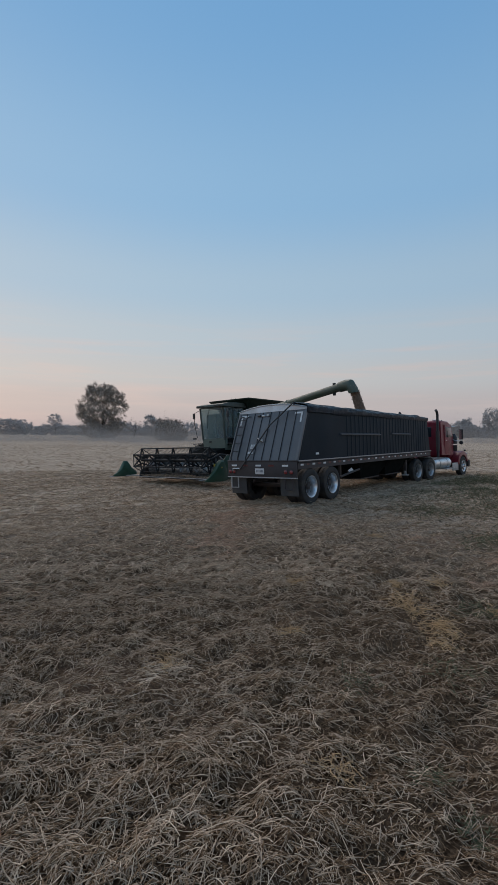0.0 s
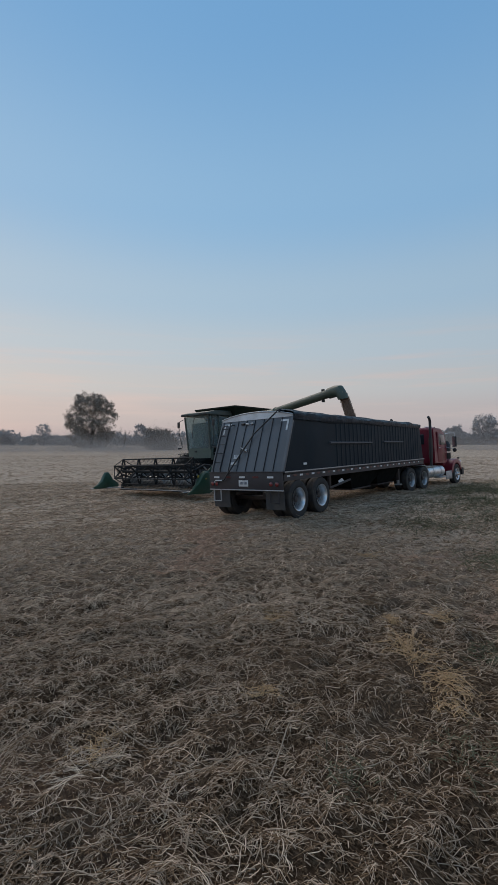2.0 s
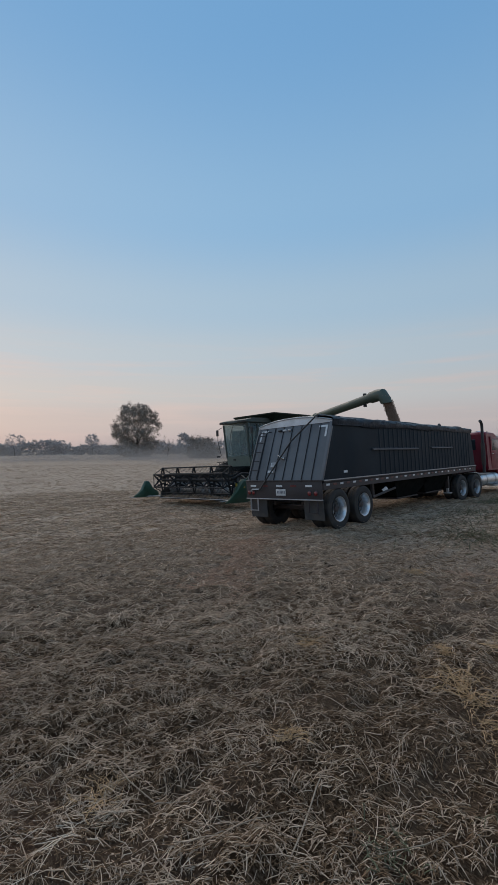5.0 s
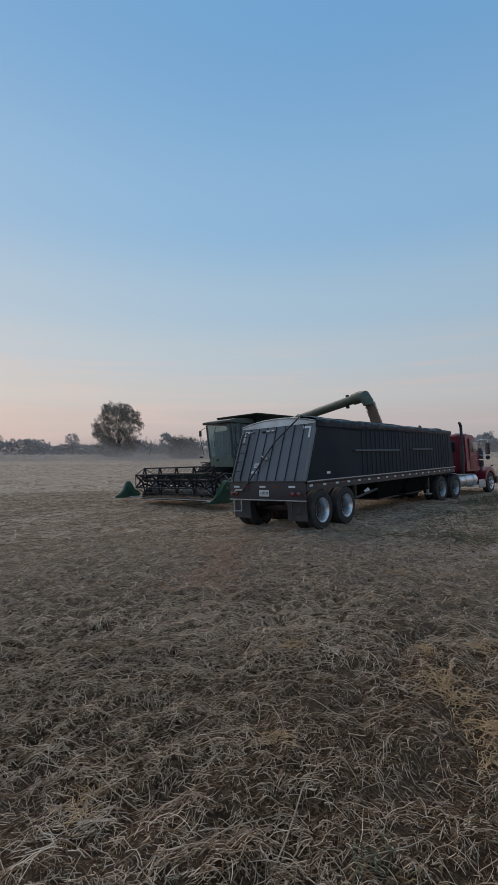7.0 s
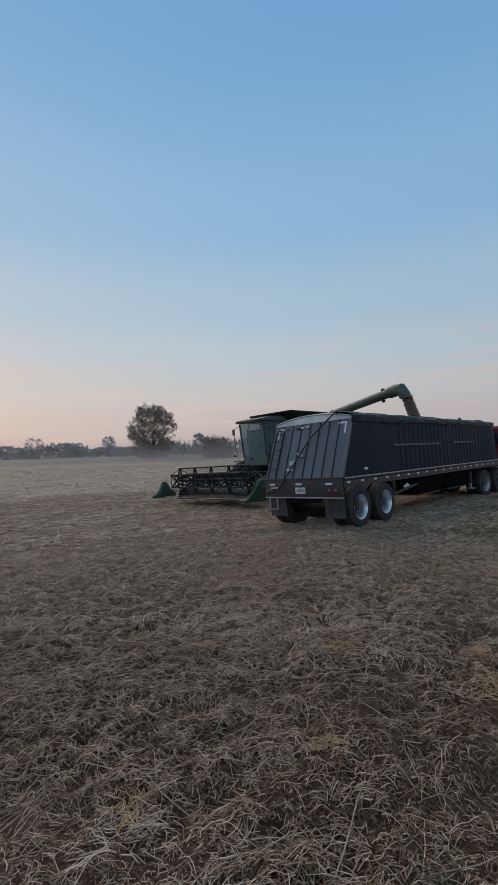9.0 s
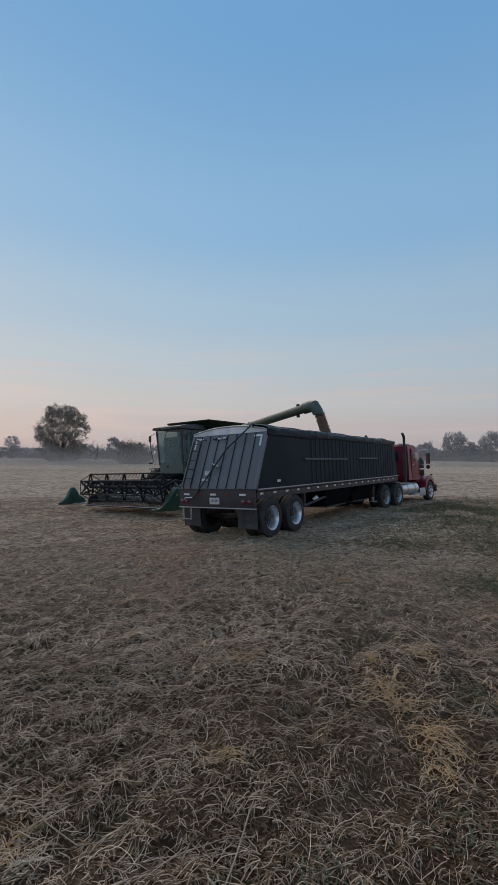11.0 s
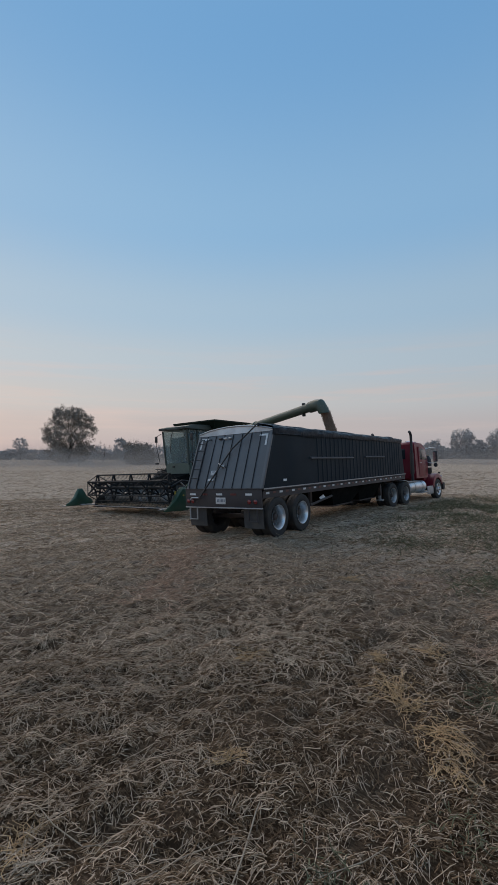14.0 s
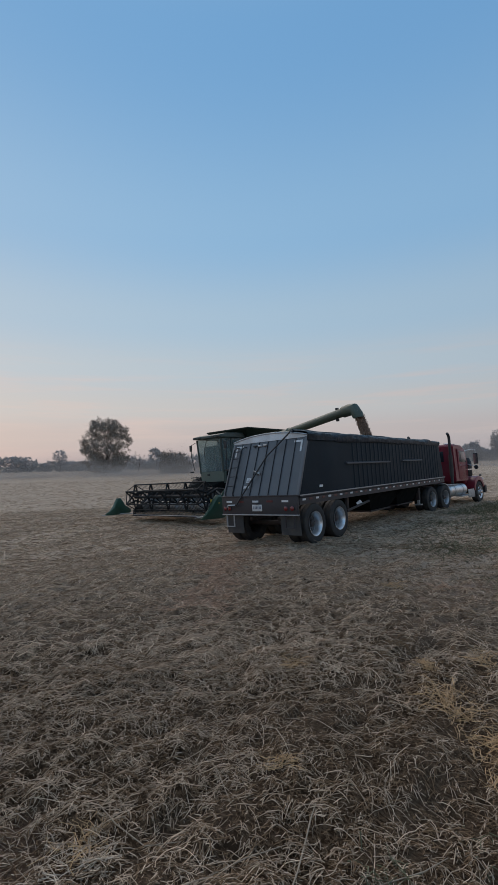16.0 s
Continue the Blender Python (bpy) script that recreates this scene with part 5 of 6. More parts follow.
def tree(x, y, tall, wide, label, seed, bottom=0.12, leaf=0.3, per=16, count=420, mat=None, depth=3, name="tree", gaps=0.35, lump_size=0.028, square=2.0):
    """A trunk, limbs, and a crown of small leaves gathered in clumps with gaps between them."""
    rng, nrng = random.Random(seed), np.random.RandomState(seed)
    z = float(land(x, y, False))
    t = thing(name, Matrix.Translation((x, y, z)), label, "tree" if name == "tree" else "bush", "field trees")
    bm, tips = bm_new(), []
    stems = 1 if name == "tree" else 5
    for k in range(stems):
        way = Vector((rng.uniform(-0.5, 0.5), rng.uniform(-0.5, 0.5), 1)) if stems > 1 else Vector((0.03, 0.02, 1))
        limbs(bm, Vector((rng.uniform(-0.3, 0.3) * (stems > 1), rng.uniform(-0.3, 0.3) * (stems > 1), -0.1)), way, tall * 0.42, tall * (0.028 if stems == 1 else 0.012), depth, rng, tips, 0.75)
    part("trunk", bm, BARK, t, "dark bare trunk and limbs")
    centres = []
    mid, half = tall * (1 + bottom) / 2, tall * (1 - bottom) / 2
    while len(centres) < count:
        p = nrng.uniform(-1, 1, 3)
        r = float((np.abs(p) ** square).sum() ** (1 / square))
        lump = 0.88 + 0.32 * float(value_noise(math.atan2(p[1], p[0]) * 1.7 + seed, p[2] * 2.3 + seed * 0.7))
        if r > lump:
            continue
        q = np.array((p[0] * wide / 2, p[1] * wide / 2, mid + p[2] * half))
        hole = float(value_noise(q[0] * 0.7 + seed * 3.1, q[2] * 0.7 + q[1] * 0.4))
        if hole < -0.5 + gaps or (r < 0.45 and nrng.rand() < 0.5):
            continue
        centres.append(q)
    leaves("crown", centres, mat or LEAF, leaf, per, max(wide, tall) * lump_size, nrng, t).data.shade_smooth()
    return t


def treeline(name, a, b, low, high, label, seed, count, leaf, mat, deep=6.0):
    nrng = np.random.RandomState(seed)
    t = nrng.rand(count)
    a, b = np.array(a, float), np.array(b, float)
    p = a[None] + (b - a)[None] * t[:, None]
    run = t * np.hypot(*(b - a))
    top = low + (high - low) * np.clip(0.5 + 1.1 * value_noise(run / 9 + seed, run * 0 + 3) + 0.7 * value_noise(run / 3 + seed, run * 0 + 8), 0, 1)
    h = top * nrng.rand(count) ** 0.8
    off = (nrng.rand(count, 2) - 0.5) * deep
    centres = np.stack([p[:, 0] + off[:, 0], p[:, 1] + off[:, 1], h], 1)
    ob = leaves(name, centres, mat, leaf, 14, leaf * 0.9, nrng, None)
    return tagged(ob, label, "tree line", kind="stuff")


tree(-92.6, 53.3, 14.2, 12.4, "large round tree with sparse autumn leaves at the field edge", 11, bottom=-0.06, leaf=0.15, per=24, count=1150, gaps=0.40, lump_size=0.019, square=3.0)
tree(-88.5, 60.0, 5.8, 5.5, "small half-bare tree beside the large tree", 5, leaf=0.10, per=5, count=90, depth=3)
tree(-67, 53.7, 5.0, 8.2, "broad grey-brown bush at the field edge", 21, bottom=-0.35, leaf=0.12, per=24, count=620, depth=3, name="bush", gaps=0.22)
tree(-68.0, 53.0, 7.2, 5.0, "bare twiggy sapling behind a bush", 22, leaf=0.07, per=3, count=14)
tree(-66.0, 55.0, 6.4, 4.6, "bare twiggy sapling behind a bush", 24, leaf=0.07, per=3, count=12)
tree(-79, 88, 12.5, 6.0, "slender half-bare tree behind the trailer", 31, bottom=-0.1, leaf=0.15, per=14, count=320)
tree(-83, 85, 8.5, 7.0, "low rounded tree behind the trailer", 33, bottom=-0.3, leaf=0.15, per=18, count=380)
tree(-76, 92, 11.5, 7.0, "thin bare tree beside other field trees", 35, leaf=0.10, per=3, count=30)
tree(-139, 65, 7.6, 5.6, "small tree standing over the far hedge", 41, bottom=0.1, leaf=0.18, per=10, count=160, mat=HAZED_LEAF)
tree(-112, 84.5, 7.4, 6.4, "small rounded tree in the far hedge", 43, bottom=-0.1, leaf=0.18, per=18, count=240, mat=HAZED_LEAF)
tree(-148, 43, 7.8, 6.6, "small tree standing over the far hedge", 45, bottom=0.1, leaf=0.18, per=8, count=150, mat=HAZED_LEAF)
treeline("tree_line", (-165, 10), (-150, 60), 2.8, 5.2, "low hazy hedge along the far field edge", 4, 1900, 0.22, HAZED_LEAF)
treeline("tree_line", (-150, 55), (-60, 150), 2.8, 5.2, "low hazy hedge along the far field edge", 3, 4200, 0.22, HAZED_LEAF)
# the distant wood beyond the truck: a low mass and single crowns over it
treeline("tree_line", (-58, 240), (22, 272), 4.0, 8.2, "hazy distant wood beyond the truck", 9, 3800, 0.3, HAZED_LEAF, 12)
tree(-52, 244, 10.5, 13.0, "hazy rounded tree at the edge of a distant wood", 51, bottom=-0.3, leaf=0.30, per=20, count=520, mat=HAZED_LEAF, gaps=0.2)
tree(-38.5, 247, 16.5, 14.0, "hazy tall tree with an open crown in a distant wood", 53, bottom=0.05, leaf=0.26, per=14, count=560, mat=HAZED_LEAF, gaps=0.36)
tree(-31.0, 250, 11.0, 11.0, "hazy rounded tree at the edge of a distant wood", 55, bottom=-0.2, leaf=0.28, per=16, count=340, mat=HAZED_LEAF, gaps=0.3)
tree(-21.0, 251, 16.5, 15.0, "hazy spreading tree in a distant wood", 57, bottom=0.15, leaf=0.26, per=18, count=520, mat=HAZED_LEAF, gaps=0.4)
tree(-10.0, 254, 13.0, 14.0, "hazy rounded tree at the edge of a distant wood", 59, bottom=-0.2, leaf=0.28, per=16, count=420, mat=HAZED_LEAF, gaps=0.25)

# ---- straw, weeds and dust ----


def pile(x, y):
    """How high the straw is heaped: small tangled heaps with bare gaps, in faint bands along the rows."""
    c, d = math.cos(ROWS), math.sin(ROWS)
    band = value_noise((x * c - y * d) * 0.22 + 9, (x * d + y * c) * 1.15 + 4)
    h = 0.25 * value_noise(x * 4.1 + 7, y * 4.1) + 0.9 * value_noise(x * 9.5 + 31, y * 9.5 + 5) + 0.9 * value_noise(x * 19, y * 19 + 8) + 0.4 * band
    return np.clip(h + 0.33, 0, 1.1)


def stalks(name, xy, turn, length, radius, layer, tilt, mat, label, category, seed, bend=0.12, rings=3, heap=0.045, lift=0.003):
    """Thin stems lying over the field and its heaps: three-sided, and curled where they have more rings. layer: how high in the heap each one lies, 0 to 1."""
    rng = np.random.RandomState(seed)
    n = len(xy)
    base = np.stack([xy[:, 0], xy[:, 1], np.zeros(n)], 1)
    curl, kink = rng.randn(n) * bend * 2.6, rng.randn(n) * bend * 1.6
    ups = rng.randn(n) * tilt
    arch = np.abs(rng.randn(n)) * 0.35 * bend * length
    # walk along the stem, turning as it goes
    step_len = length / (rings - 1)
    heading = turn - curl / 2
    c = base - np.stack([np.cos(turn), np.sin(turn), np.zeros(n)], 1) * (length / 2)[:, None]
    verts = []
    for k in range(rings):
        u = k / (rings - 1) - 0.5
        side = np.stack([-np.sin(heading), np.cos(heading), np.zeros(n)], 1)
        p = c.copy()
        p[:, 2] = land(p[:, 0], p[:, 1]) + lift + radius + heap * layer * pile(p[:, 0], p[:, 1]) + np.abs(ups) * length * 0.5 + ups * length * u + arch * (0.25 - u * u) * 4
        r = radius * (1.0 if 0 < k < rings - 1 else 0.75)
        for a in (0.5, 2.6, 4.7):
            v = p + side * (np.cos(a) * r)[:, None]
            v[:, 2] += np.sin(a) * r
            verts.append(v)
        heading = heading + curl / (rings - 1) + (kink if k == rings // 2 else 0)
        c = c + np.stack([np.cos(heading), np.sin(heading), np.zeros(n)], 1) * step_len[:, None]
    verts = np.stack(verts, 1).reshape(-1, 3)
    step = 3 * rings
    quads = []
    for k in range(rings - 1):
        for j in range(3):
            quads.append((3 * k + j, 3 * k + (j + 1) % 3, 3 * k + 3 + (j + 1) % 3, 3 * k + 3 + j))
    faces = (np.arange(n)[:, None, None] * step + np.array(quads)[None]).reshape(-1, 4)
    me = bpy.data.meshes.new(name)
    me.vertices.add(len(verts))
    me.vertices.foreach_set("co", verts.ravel())
    me.loops.add(faces.size)
    me.loops.foreach_set("vertex_index", faces.ravel())
    me.polygons.add(len(faces))
    me.polygons.foreach_set("loop_start", np.arange(0, faces.size, 4))
    me.update()
    me.validate()
    me.materials.append(mat)
    return tagged(new(name, me), label, category, kind="stuff")


def scatter(n, near_r, far_r, power, seed, keep=None):
    """Places on the field in a fan out from where the field is entered."""
    rng = np.random.RandomState(seed)
    out = []
    while sum(len(o) for o in out) < n:
        u = rng.rand(n)
        r = (near_r ** power + u * (far_r ** power - near_r ** power)) ** (1 / power)
        a = radians(126) + (rng.rand(n) - 0.5) * radians(80) + rng.randn(n) * radians(5)
        p = np.stack([7.0 + r * np.cos(a), -10.7 + r * np.sin(a)], 1)
        if keep is not None:
            p = p[keep(p, rng)]
        out.append(p)
    return np.concatenate(out)[:n]


def in_heaps(p, rng):
    return rng.rand(len(p)) < np.clip(0.14 + 1.5 * pile(p[:, 0], p[:, 1]), 0, 1)


def in_clumps(p, rng):
    """Only on the heaps, with clear gaps of soil between."""
    return rng.rand(len(p)) < np.clip(0.04 + 2.4 * pile(p[:, 0], p[:, 1]) ** 1.6, 0, 1)


def in_clumps_left(p, rng):
    side = 0.8 * p[:, 0] + 0.6 * p[:, 1]
    return in_clumps(p, rng) & (rng.rand(len(p)) < np.interp(side, [-2.5, 0.5, 2.0], [1, 0.6, 0.35]))


def in_heaps_thin(p, rng):
    return in_heaps(p, rng) & (rng.rand(len(p)) < np.interp(0.8 * p[:, 0] + 0.6 * p[:, 1], [-1.5, 1.5], [1, 0.22]))


def in_heaps_left(p, rng):
    """Bleached straw, which thins out towards the weedy side of the field."""
    side = 0.8 * p[:, 0] + 0.6 * p[:, 1]
    return in_heaps(p, rng) & (rng.rand(len(p)) < np.interp(side, [-2.5, 0.5, 2.0], [1, 0.6, 0.18]))


def lie(p, seed, wild=0.75):
    rng = np.random.RandomState(seed)
    return ROWS_WAY + 2.2 * value_noise(p[:, 0] * 1.9 + 50, p[:, 1] * 1.9) + rng.randn(len(p)) * wild


ROWS_WAY = radians(55)
RUST = material("rusty_chaff", (0.50, 0.33, 0.23), 0.8, vary=0.25, scale=2, bump=0.0, island=0.8, spec=0.1)
PALE = material("pale_straw", (0.64, 0.50, 0.37), 0.65, vary=0.2, scale=1.2, fine=9, bump=0.0, island=0.8, spec=0.15)
BROWN = material("brown_straw", (0.215, 0.137, 0.08), 0.7, vary=0.25, scale=1.2, fine=9, bump=0.0, island=0.8, spec=0.1)
MATTED, BLEACHED, ROTTED = "matted grey-brown straw lying over the field", "bleached pale straw stems strewn over the field", "dark rotted straw between paler stems"
# kind, count, from, to, spread of places, length, radius, rings, curl
for mat, label, n, lo, hi, power, length, thick, rings, bend, keep, seed in (
        (STRAW, MATTED, 31000, 2.4, 7.6, 1.5, 0.056, 0.0022, 4, 0.17, in_heaps_thin, 1),
        (PALE, BLEACHED, 9500, 2.4, 8.2, 1.6, 0.060, 0.0021, 4, 0.17, in_heaps_left, 2),
        (BROWN, ROTTED, 30000, 2.4, 7.2, 1.5, 0.052, 0.0024, 3, 0.22, in_heaps, 3),
        (STRAW, MATTED, 33000, 6.2, 14.0, 1.5, 0.085, 0.0036, 3, 0.28, in_clumps, 4),
        (PALE, BLEACHED, 16000, 6.9, 14.0, 1.5, 0.09, 0.0034, 3, 0.28, in_clumps_left, 5),
        (BROWN, ROTTED, 24000, 6.4, 14.0, 1.5, 0.08, 0.0038, 2, 0.28, in_heaps, 6),
        (STRAW, MATTED, 25000, 13.5, 30.0, 1.4, 0.15, 0.0065, 2, 0.2, in_clumps, 7),
        (PALE, BLEACHED, 32000, 13.5, 30.0, 1.4, 0.15, 0.0065, 2, 0.2, in_clumps, 8),
        (BROWN, ROTTED, 14000, 13.0, 28.0, 1.4, 0.14, 0.0065, 2, 0.2, None, 10),
        (STRAW, "straw litter far across the field", 12000, 29.0, 70.0, 1.4, 0.26, 0.011, 2, 0.2, None, 9)):
    p = scatter(n, lo, hi, power, seed, keep)
    q = np.random.RandomState(seed + 30)
    stalks("straw", p, lie(p, seed, 0.95), length * np.exp(q.randn(n) * 0.5), thick * (0.6 + 0.8 * q.rand(n)), q.rand(n) ** 0.7, 0.13, mat, label, "straw", seed, bend=bend, rings=rings)
# a few long thin stems on top of the heaps
for mat, n, lo, hi, thick, seed in ((PALE, 500, 2.4, 7.5, 0.0018, 21), (STRAW, 1300, 2.4, 9.0, 0.0021, 22)):
    p = scatter(n, lo, hi, 1.5, seed)
    q = np.random.RandomState(seed + 30)
    stalks("straw", p, lie(p, seed, 1.2), 0.22 * np.exp(q.randn(n) * 0.3), thick * (0.7 + 0.6 * q.rand(n)), 0.8 + 0.4 * q.rand(n), 0.05, mat, "long thin curved stems on top of matted straw", "straw", seed, bend=0.22, rings=6)
for n, mat, seed, label in ((28000, BROWN, 41, "dark crumbled leaf and pod bits between straw"), (13000, STRAW, 42, "grey-brown broken straw bits")):
    p = scatter(n, 2.4, 7.5, 1.4, seed)
    q = np.random.RandomState(seed + 30)
    stalks("chaff", p, q.rand(n) * math.tau, 0.010 + 0.022 * q.rand(n), 0.0018 + 0.0036 * q.rand(n) ** 2, q.rand(n), 0.3, mat, label, "chaff", seed, rings=2)
# thinner litter all round the place where the field is entered
q = np.random.RandomState(91)
r, a = 24 * np.sqrt(q.rand(9000)), q.rand(9000) * math.tau
p = np.stack([4.0 + r * np.cos(a), -5.0 + r * np.sin(a)], 1)
stalks("straw", p, lie(p, 92, 0.9), 0.11 * np.exp(q.randn(9000) * 0.4), 0.003 + 0.002 * q.rand(9000), q.rand(9000), 0.12, STRAW, "loose straw scattered over the whole field", "straw", 92, rings=2)


def tuft(x, y, spread, n, mat, label, seed, tall=0.22, thick=0.0028, turn=None, name="dry_weed", category="weed"):
    """A lying clump of thin dry stems that fan out from a root."""
    r = np.random.RandomState(seed)
    t = thing(name, Matrix.Translation((x, y, float(land(x, y)))), label, category, "dry weeds")
    stem_bm, twig_bm = bm_new(), bm_new()
    for k in range(n):
        a = r.rand() * math.tau if turn is None else turn + r.randn() * 0.55
        L = spread * (0.35 + 0.75 * r.rand())
        root = Vector((r.randn() * spread * 0.22, r.randn() * spread * 0.22, 0.0))
        pts = []
        rise = tall * (0.2 + 0.9 * r.rand())
        for i in range(5):
            u = i / 4
            p = root + Vector((math.cos(a), math.sin(a), 0)) * L * u + Vector((r.randn(), r.randn(), 0)) * 0.012
            p.z = float(land(x + p.x, y + p.y) - land(x, y)) + rise * math.sin(min(u * 2.2, 2.6)) * 0.7 + 0.004
            pts.append(p)
        tube(stem_bm, pts, [thick, thick, thick * 0.9, thick * 0.8, thick * 0.5], 4)
        for i in (2, 3, 4):
            q = pts[i] + Vector((r.randn(), r.randn(), r.rand() * 0.6)) * 0.045
            tube(twig_bm, [pts[i], q], [thick * 0.7, thick * 0.5], 3)
            w = Vector((r.randn(), r.randn(), r.randn())).normalized() * 0.006
            v = w.orthogonal() * 0.6
            twig_bm.faces.new([twig_bm.verts.new(q + w), twig_bm.verts.new(q + v), twig_bm.verts.new(q - w), twig_bm.verts.new(q - v)])
    tagged(part("stem_tangle", stem_bm, mat, t), kind="stuff")
    tagged(part("twig_tangle", twig_bm, mat, t), kind="stuff")
    return t


for k, (x, y, s, n, tall, mat, label) in enumerate((
        (4.79, -4.78, 0.34, 46, 0.20, TAN_STRAW, "tan dry weed with many thin stems, flattened on straw"),
        (5.10, -5.12, 0.30, 34, 0.14, TAN_STRAW, "orange-tan dry weed lying beside another weed"),
        (5.26, -5.38, 0.24, 26, 0.10, TAN_STRAW, "orange-tan dry weed lying beside another weed"),
        (4.45, -4.29, 0.16, 18, 0.12, TAN_STRAW, "small tan dry weed on matted straw"),
        (3.73, -4.90, 0.20, 22, 0.05, PALE, "flat pale clump of broken stems"),
        (3.97, -3.83, 0.26, 22, 0.06, BROWN, "flat reddish-brown clump of broken stems"),
        (4.05, -6.20, 0.14, 16, 0.07, TAN_STRAW, "small rusty clump of broken stems"),
        (3.72, -7.55, 0.26, 24, 0.08, PALE, "pale clump of long broken stems"),
        (3.60, -7.40, 0.18, 16, 0.06, TAN_STRAW, "yellowish clump of broken stems"),
        (5.34, -7.62, 0.12, 14, 0.06, TAN_STRAW, "yellowish clump of broken stems"),
        (5.60, -4.30, 0.22, 20, 0.12, TAN_STRAW, "small tan dry weed on matted straw"),
        (3.35, -5.00, 0.16, 20, 0.09, TAN_STRAW, "small tan dry weed on matted straw"),
        (4.80, -3.80, 0.22, 24, 0.12, TAN_STRAW, "small tan dry weed on matted straw"),
        (5.25, -3.35, 0.28, 30, 0.12, RUST, "reddish-tan dry weed lying on straw"),
        (5.20, -2.10, 0.30, 28, 0.12, RUST, "reddish-tan dry weed lying on straw"),
        (3.65, -1.10, 0.32, 26, 0.08, RUST, "flat reddish-brown clump of broken stems"),
        (2.98, -1.50, 0.22, 18, 0.08, TAN_STRAW, "small tan dry weed on matted straw"))):
    tuft(x, y, s, n, mat, label, 100 + k, tall, turn=radians(-40) if k in (1, 2) else None)
for k, (x, y) in enumerate(((6.06, -7.50), (5.75, -7.30), (6.25, -7.15))):
    tuft(x, y, 0.09, 20, GRASS, "low green weed sprouting through straw", 140 + k, 0.05, name="green_weed")


def stick(points, radius, label):
    bm = tube(bm_new(), [(x, y, float(land(x, y)) + 0.025 + dz) for x, y, dz in points], [radius] * (len(points) - 1) + [radius * 0.6], 8)
    me = bpy.data.meshes.new("dry_stalk")
    bm.to_mesh(me)
    bm.free()
    tagged(finish("dry_stalk", me, STICK), label, "stalk", "dry stalks")


stick([(4.66, -7.02, 0.0), (4.60, -6.82, 0.012), (4.53, -6.63, 0.02), (4.49, -6.52, 0.025), (4.47, -6.43, 0.03)], 0.0045, "long bleached stalk lying on straw")
stick([(3.45, -7.22, 0.0), (3.66, -7.25, 0.02), (3.86, -7.20, 0.015), (4.02, -7.08, 0.01)], 0.0032, "long thin bent stalk lying on straw")
stick([(4.25, -7.16, 0.0), (4.35, -6.93, 0.02), (4.49, -6.75, 0.03)], 0.003, "thin grey stalk lying on straw")
stick([(4.05, -6.72, 0.0), (3.80, -6.58, 0.02), (3.62, -6.52, 0.02)], 0.003, "thin grey stalk lying on straw")
stick([(4.95, -6.65, 0.0), (5.10, -6.45, 0.02), (5.17, -6.30, 0.03)], 0.003, "thin grey stalk lying on straw")

# a rusty trail of matted chaff behind the trailer
q = np.random.RandomState(81)
u = q.rand(8000)
p = np.stack([1.3 - 2.6 * u + q.randn(8000) * 0.28, -4.7 + 4.3 * u + q.randn(8000) * 0.22 + 0.25 * np.sin(u * 7)], 1)
p = p[value_noise(p[:, 0] * 1.6 + 3, p[:, 1] * 1.6) > -0.12]
stalks("chaff", p, q.rand(len(p)) * math.tau, 0.05 + 0.06 * q.rand(len(p)), 0.0035 + 0.002 * q.rand(len(p)), 0.5 + 0.7 * q.rand(len(p)), 0.2, RUST, "rusty tan chaff matted in a trail behind the trailer", "chaff", 82, rings=2)

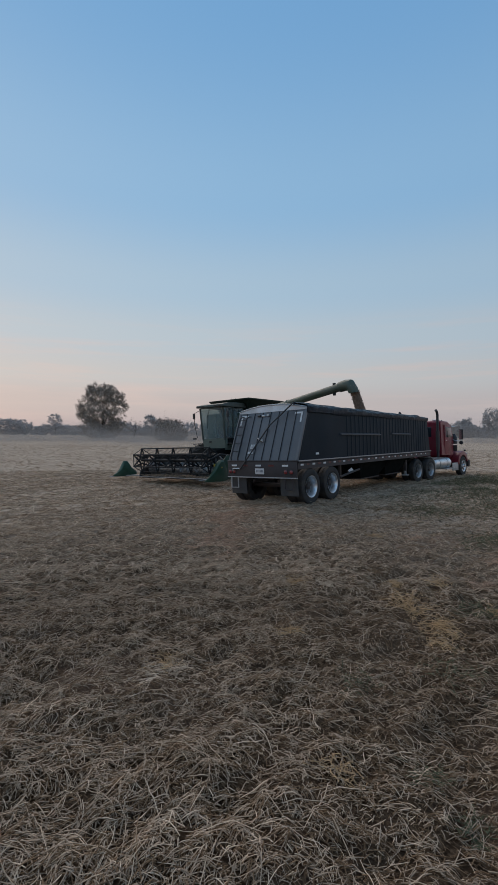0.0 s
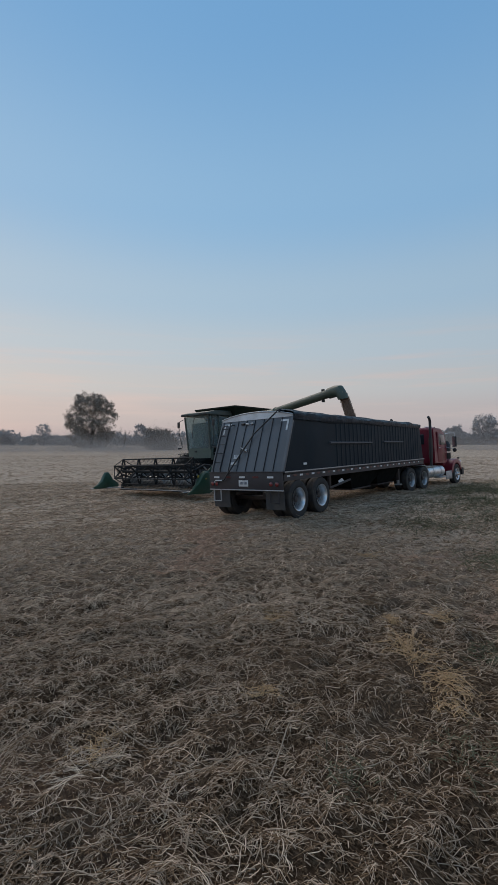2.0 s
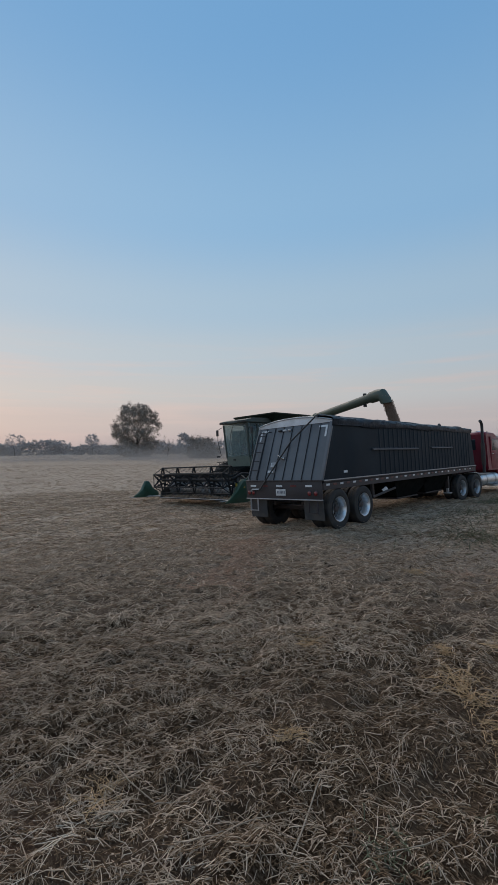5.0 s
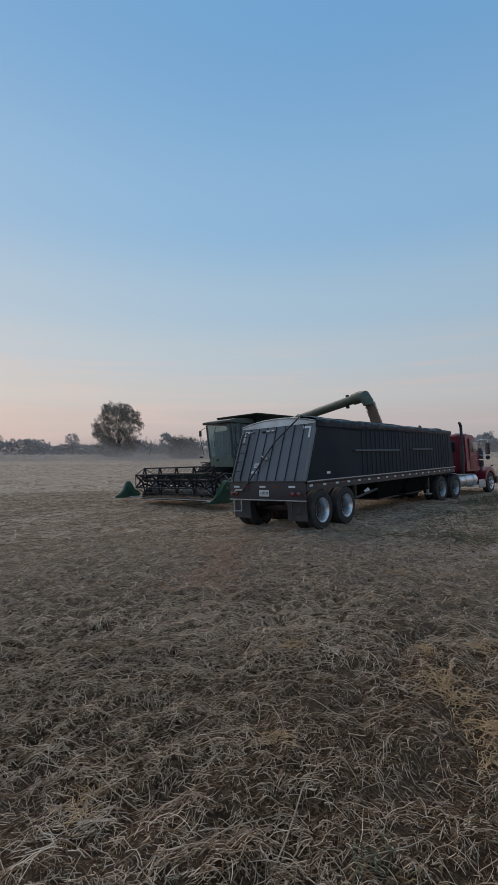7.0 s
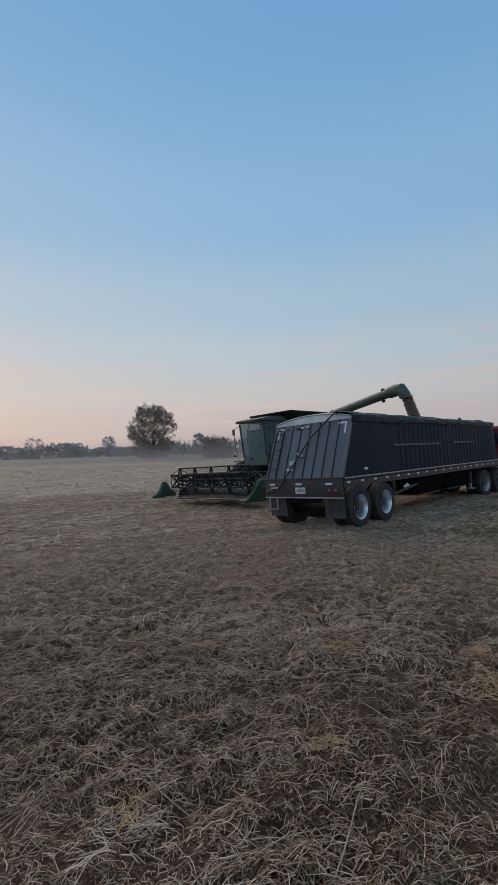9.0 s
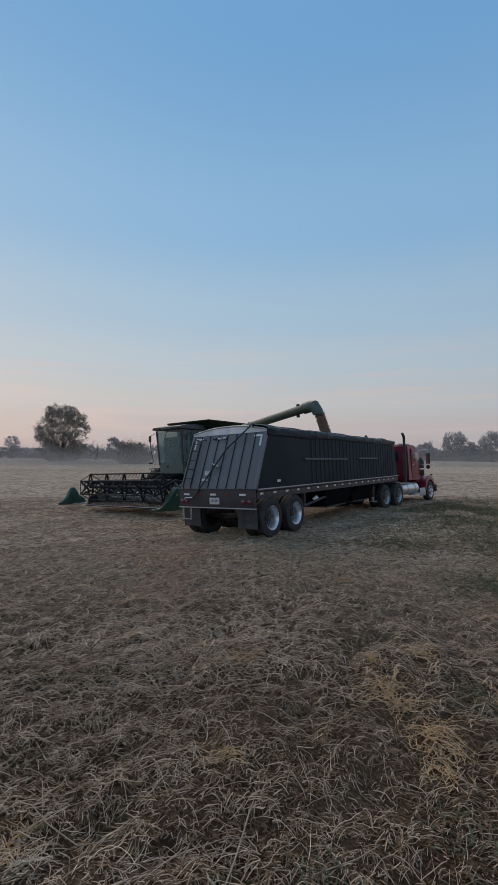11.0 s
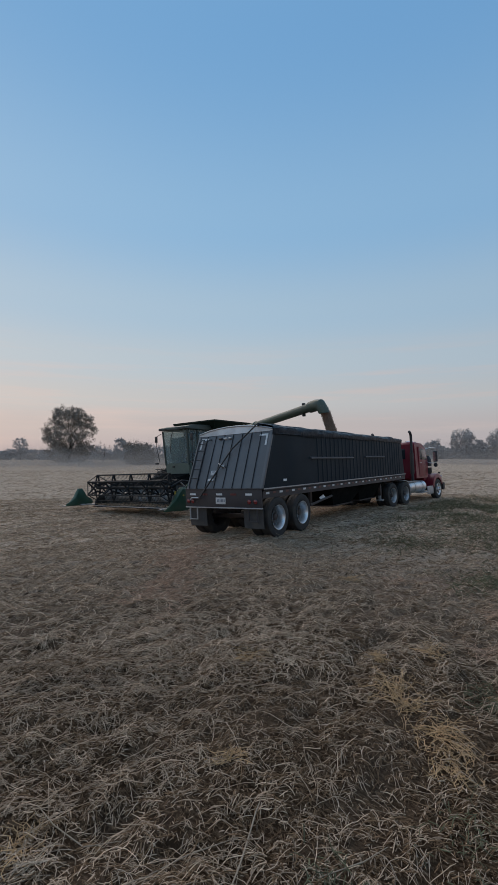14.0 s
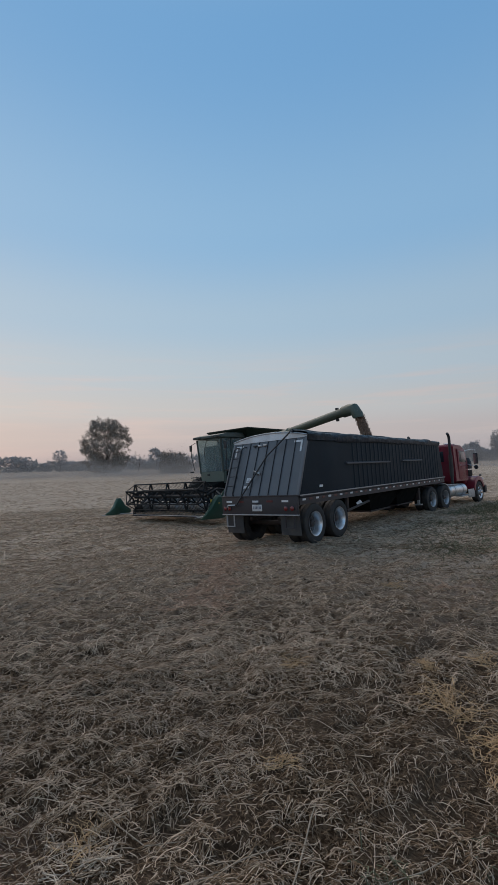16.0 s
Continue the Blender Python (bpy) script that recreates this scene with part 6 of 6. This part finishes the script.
# short green grass beside the truck and in patches along the weedy side
q = np.random.RandomState(61)
p = np.stack([3.6 + q.randn(12000) * 2.6, 11.0 + q.randn(12000) * 3.4], 1)
p = p[(p[:, 0] > 0.7 + 0.11 * np.maximum(p[:, 1] - 10.2, 0)) & (value_noise(p[:, 0] * 0.7, p[:, 1] * 0.7) > -0.2)]
stalks("grass", p, q.rand(len(p)) * math.tau, 0.10 + 0.08 * q.rand(len(p)), 0.006 + 0.004 * q.rand(len(p)), 0.8 + 0.4 * q.rand(len(p)), 0.7, GRASS, "patchy dull green grass beside the truck", "grass", 62, rings=2)
for k, (x, y, wide, n) in enumerate(((2.9, 1.9, 0.5, 500), (4.7, 3.5, 0.8, 1300), (5.05, -0.5, 0.4, 600), (5.42, -4.36, 0.14, 260), (6.2, 2.0, 0.9, 1000), (5.6, -6.0, 0.16, 110), (5.0, -6.65, 0.10, 60))):
    p = np.stack([x + q.randn(n) * wide, y + q.randn(n) * wide], 1)
    near_by = y < -2
    stalks("grass", p, q.rand(n) * math.tau, (0.04 if near_by else 0.08) + 0.05 * q.rand(n), (0.0022 if near_by else 0.004) + 0.002 * q.rand(n), 0.5 + 0.6 * q.rand(n), 0.5, GRASS, "low dull green weeds growing through straw", "grass", 160 + k, rings=3, bend=0.25)


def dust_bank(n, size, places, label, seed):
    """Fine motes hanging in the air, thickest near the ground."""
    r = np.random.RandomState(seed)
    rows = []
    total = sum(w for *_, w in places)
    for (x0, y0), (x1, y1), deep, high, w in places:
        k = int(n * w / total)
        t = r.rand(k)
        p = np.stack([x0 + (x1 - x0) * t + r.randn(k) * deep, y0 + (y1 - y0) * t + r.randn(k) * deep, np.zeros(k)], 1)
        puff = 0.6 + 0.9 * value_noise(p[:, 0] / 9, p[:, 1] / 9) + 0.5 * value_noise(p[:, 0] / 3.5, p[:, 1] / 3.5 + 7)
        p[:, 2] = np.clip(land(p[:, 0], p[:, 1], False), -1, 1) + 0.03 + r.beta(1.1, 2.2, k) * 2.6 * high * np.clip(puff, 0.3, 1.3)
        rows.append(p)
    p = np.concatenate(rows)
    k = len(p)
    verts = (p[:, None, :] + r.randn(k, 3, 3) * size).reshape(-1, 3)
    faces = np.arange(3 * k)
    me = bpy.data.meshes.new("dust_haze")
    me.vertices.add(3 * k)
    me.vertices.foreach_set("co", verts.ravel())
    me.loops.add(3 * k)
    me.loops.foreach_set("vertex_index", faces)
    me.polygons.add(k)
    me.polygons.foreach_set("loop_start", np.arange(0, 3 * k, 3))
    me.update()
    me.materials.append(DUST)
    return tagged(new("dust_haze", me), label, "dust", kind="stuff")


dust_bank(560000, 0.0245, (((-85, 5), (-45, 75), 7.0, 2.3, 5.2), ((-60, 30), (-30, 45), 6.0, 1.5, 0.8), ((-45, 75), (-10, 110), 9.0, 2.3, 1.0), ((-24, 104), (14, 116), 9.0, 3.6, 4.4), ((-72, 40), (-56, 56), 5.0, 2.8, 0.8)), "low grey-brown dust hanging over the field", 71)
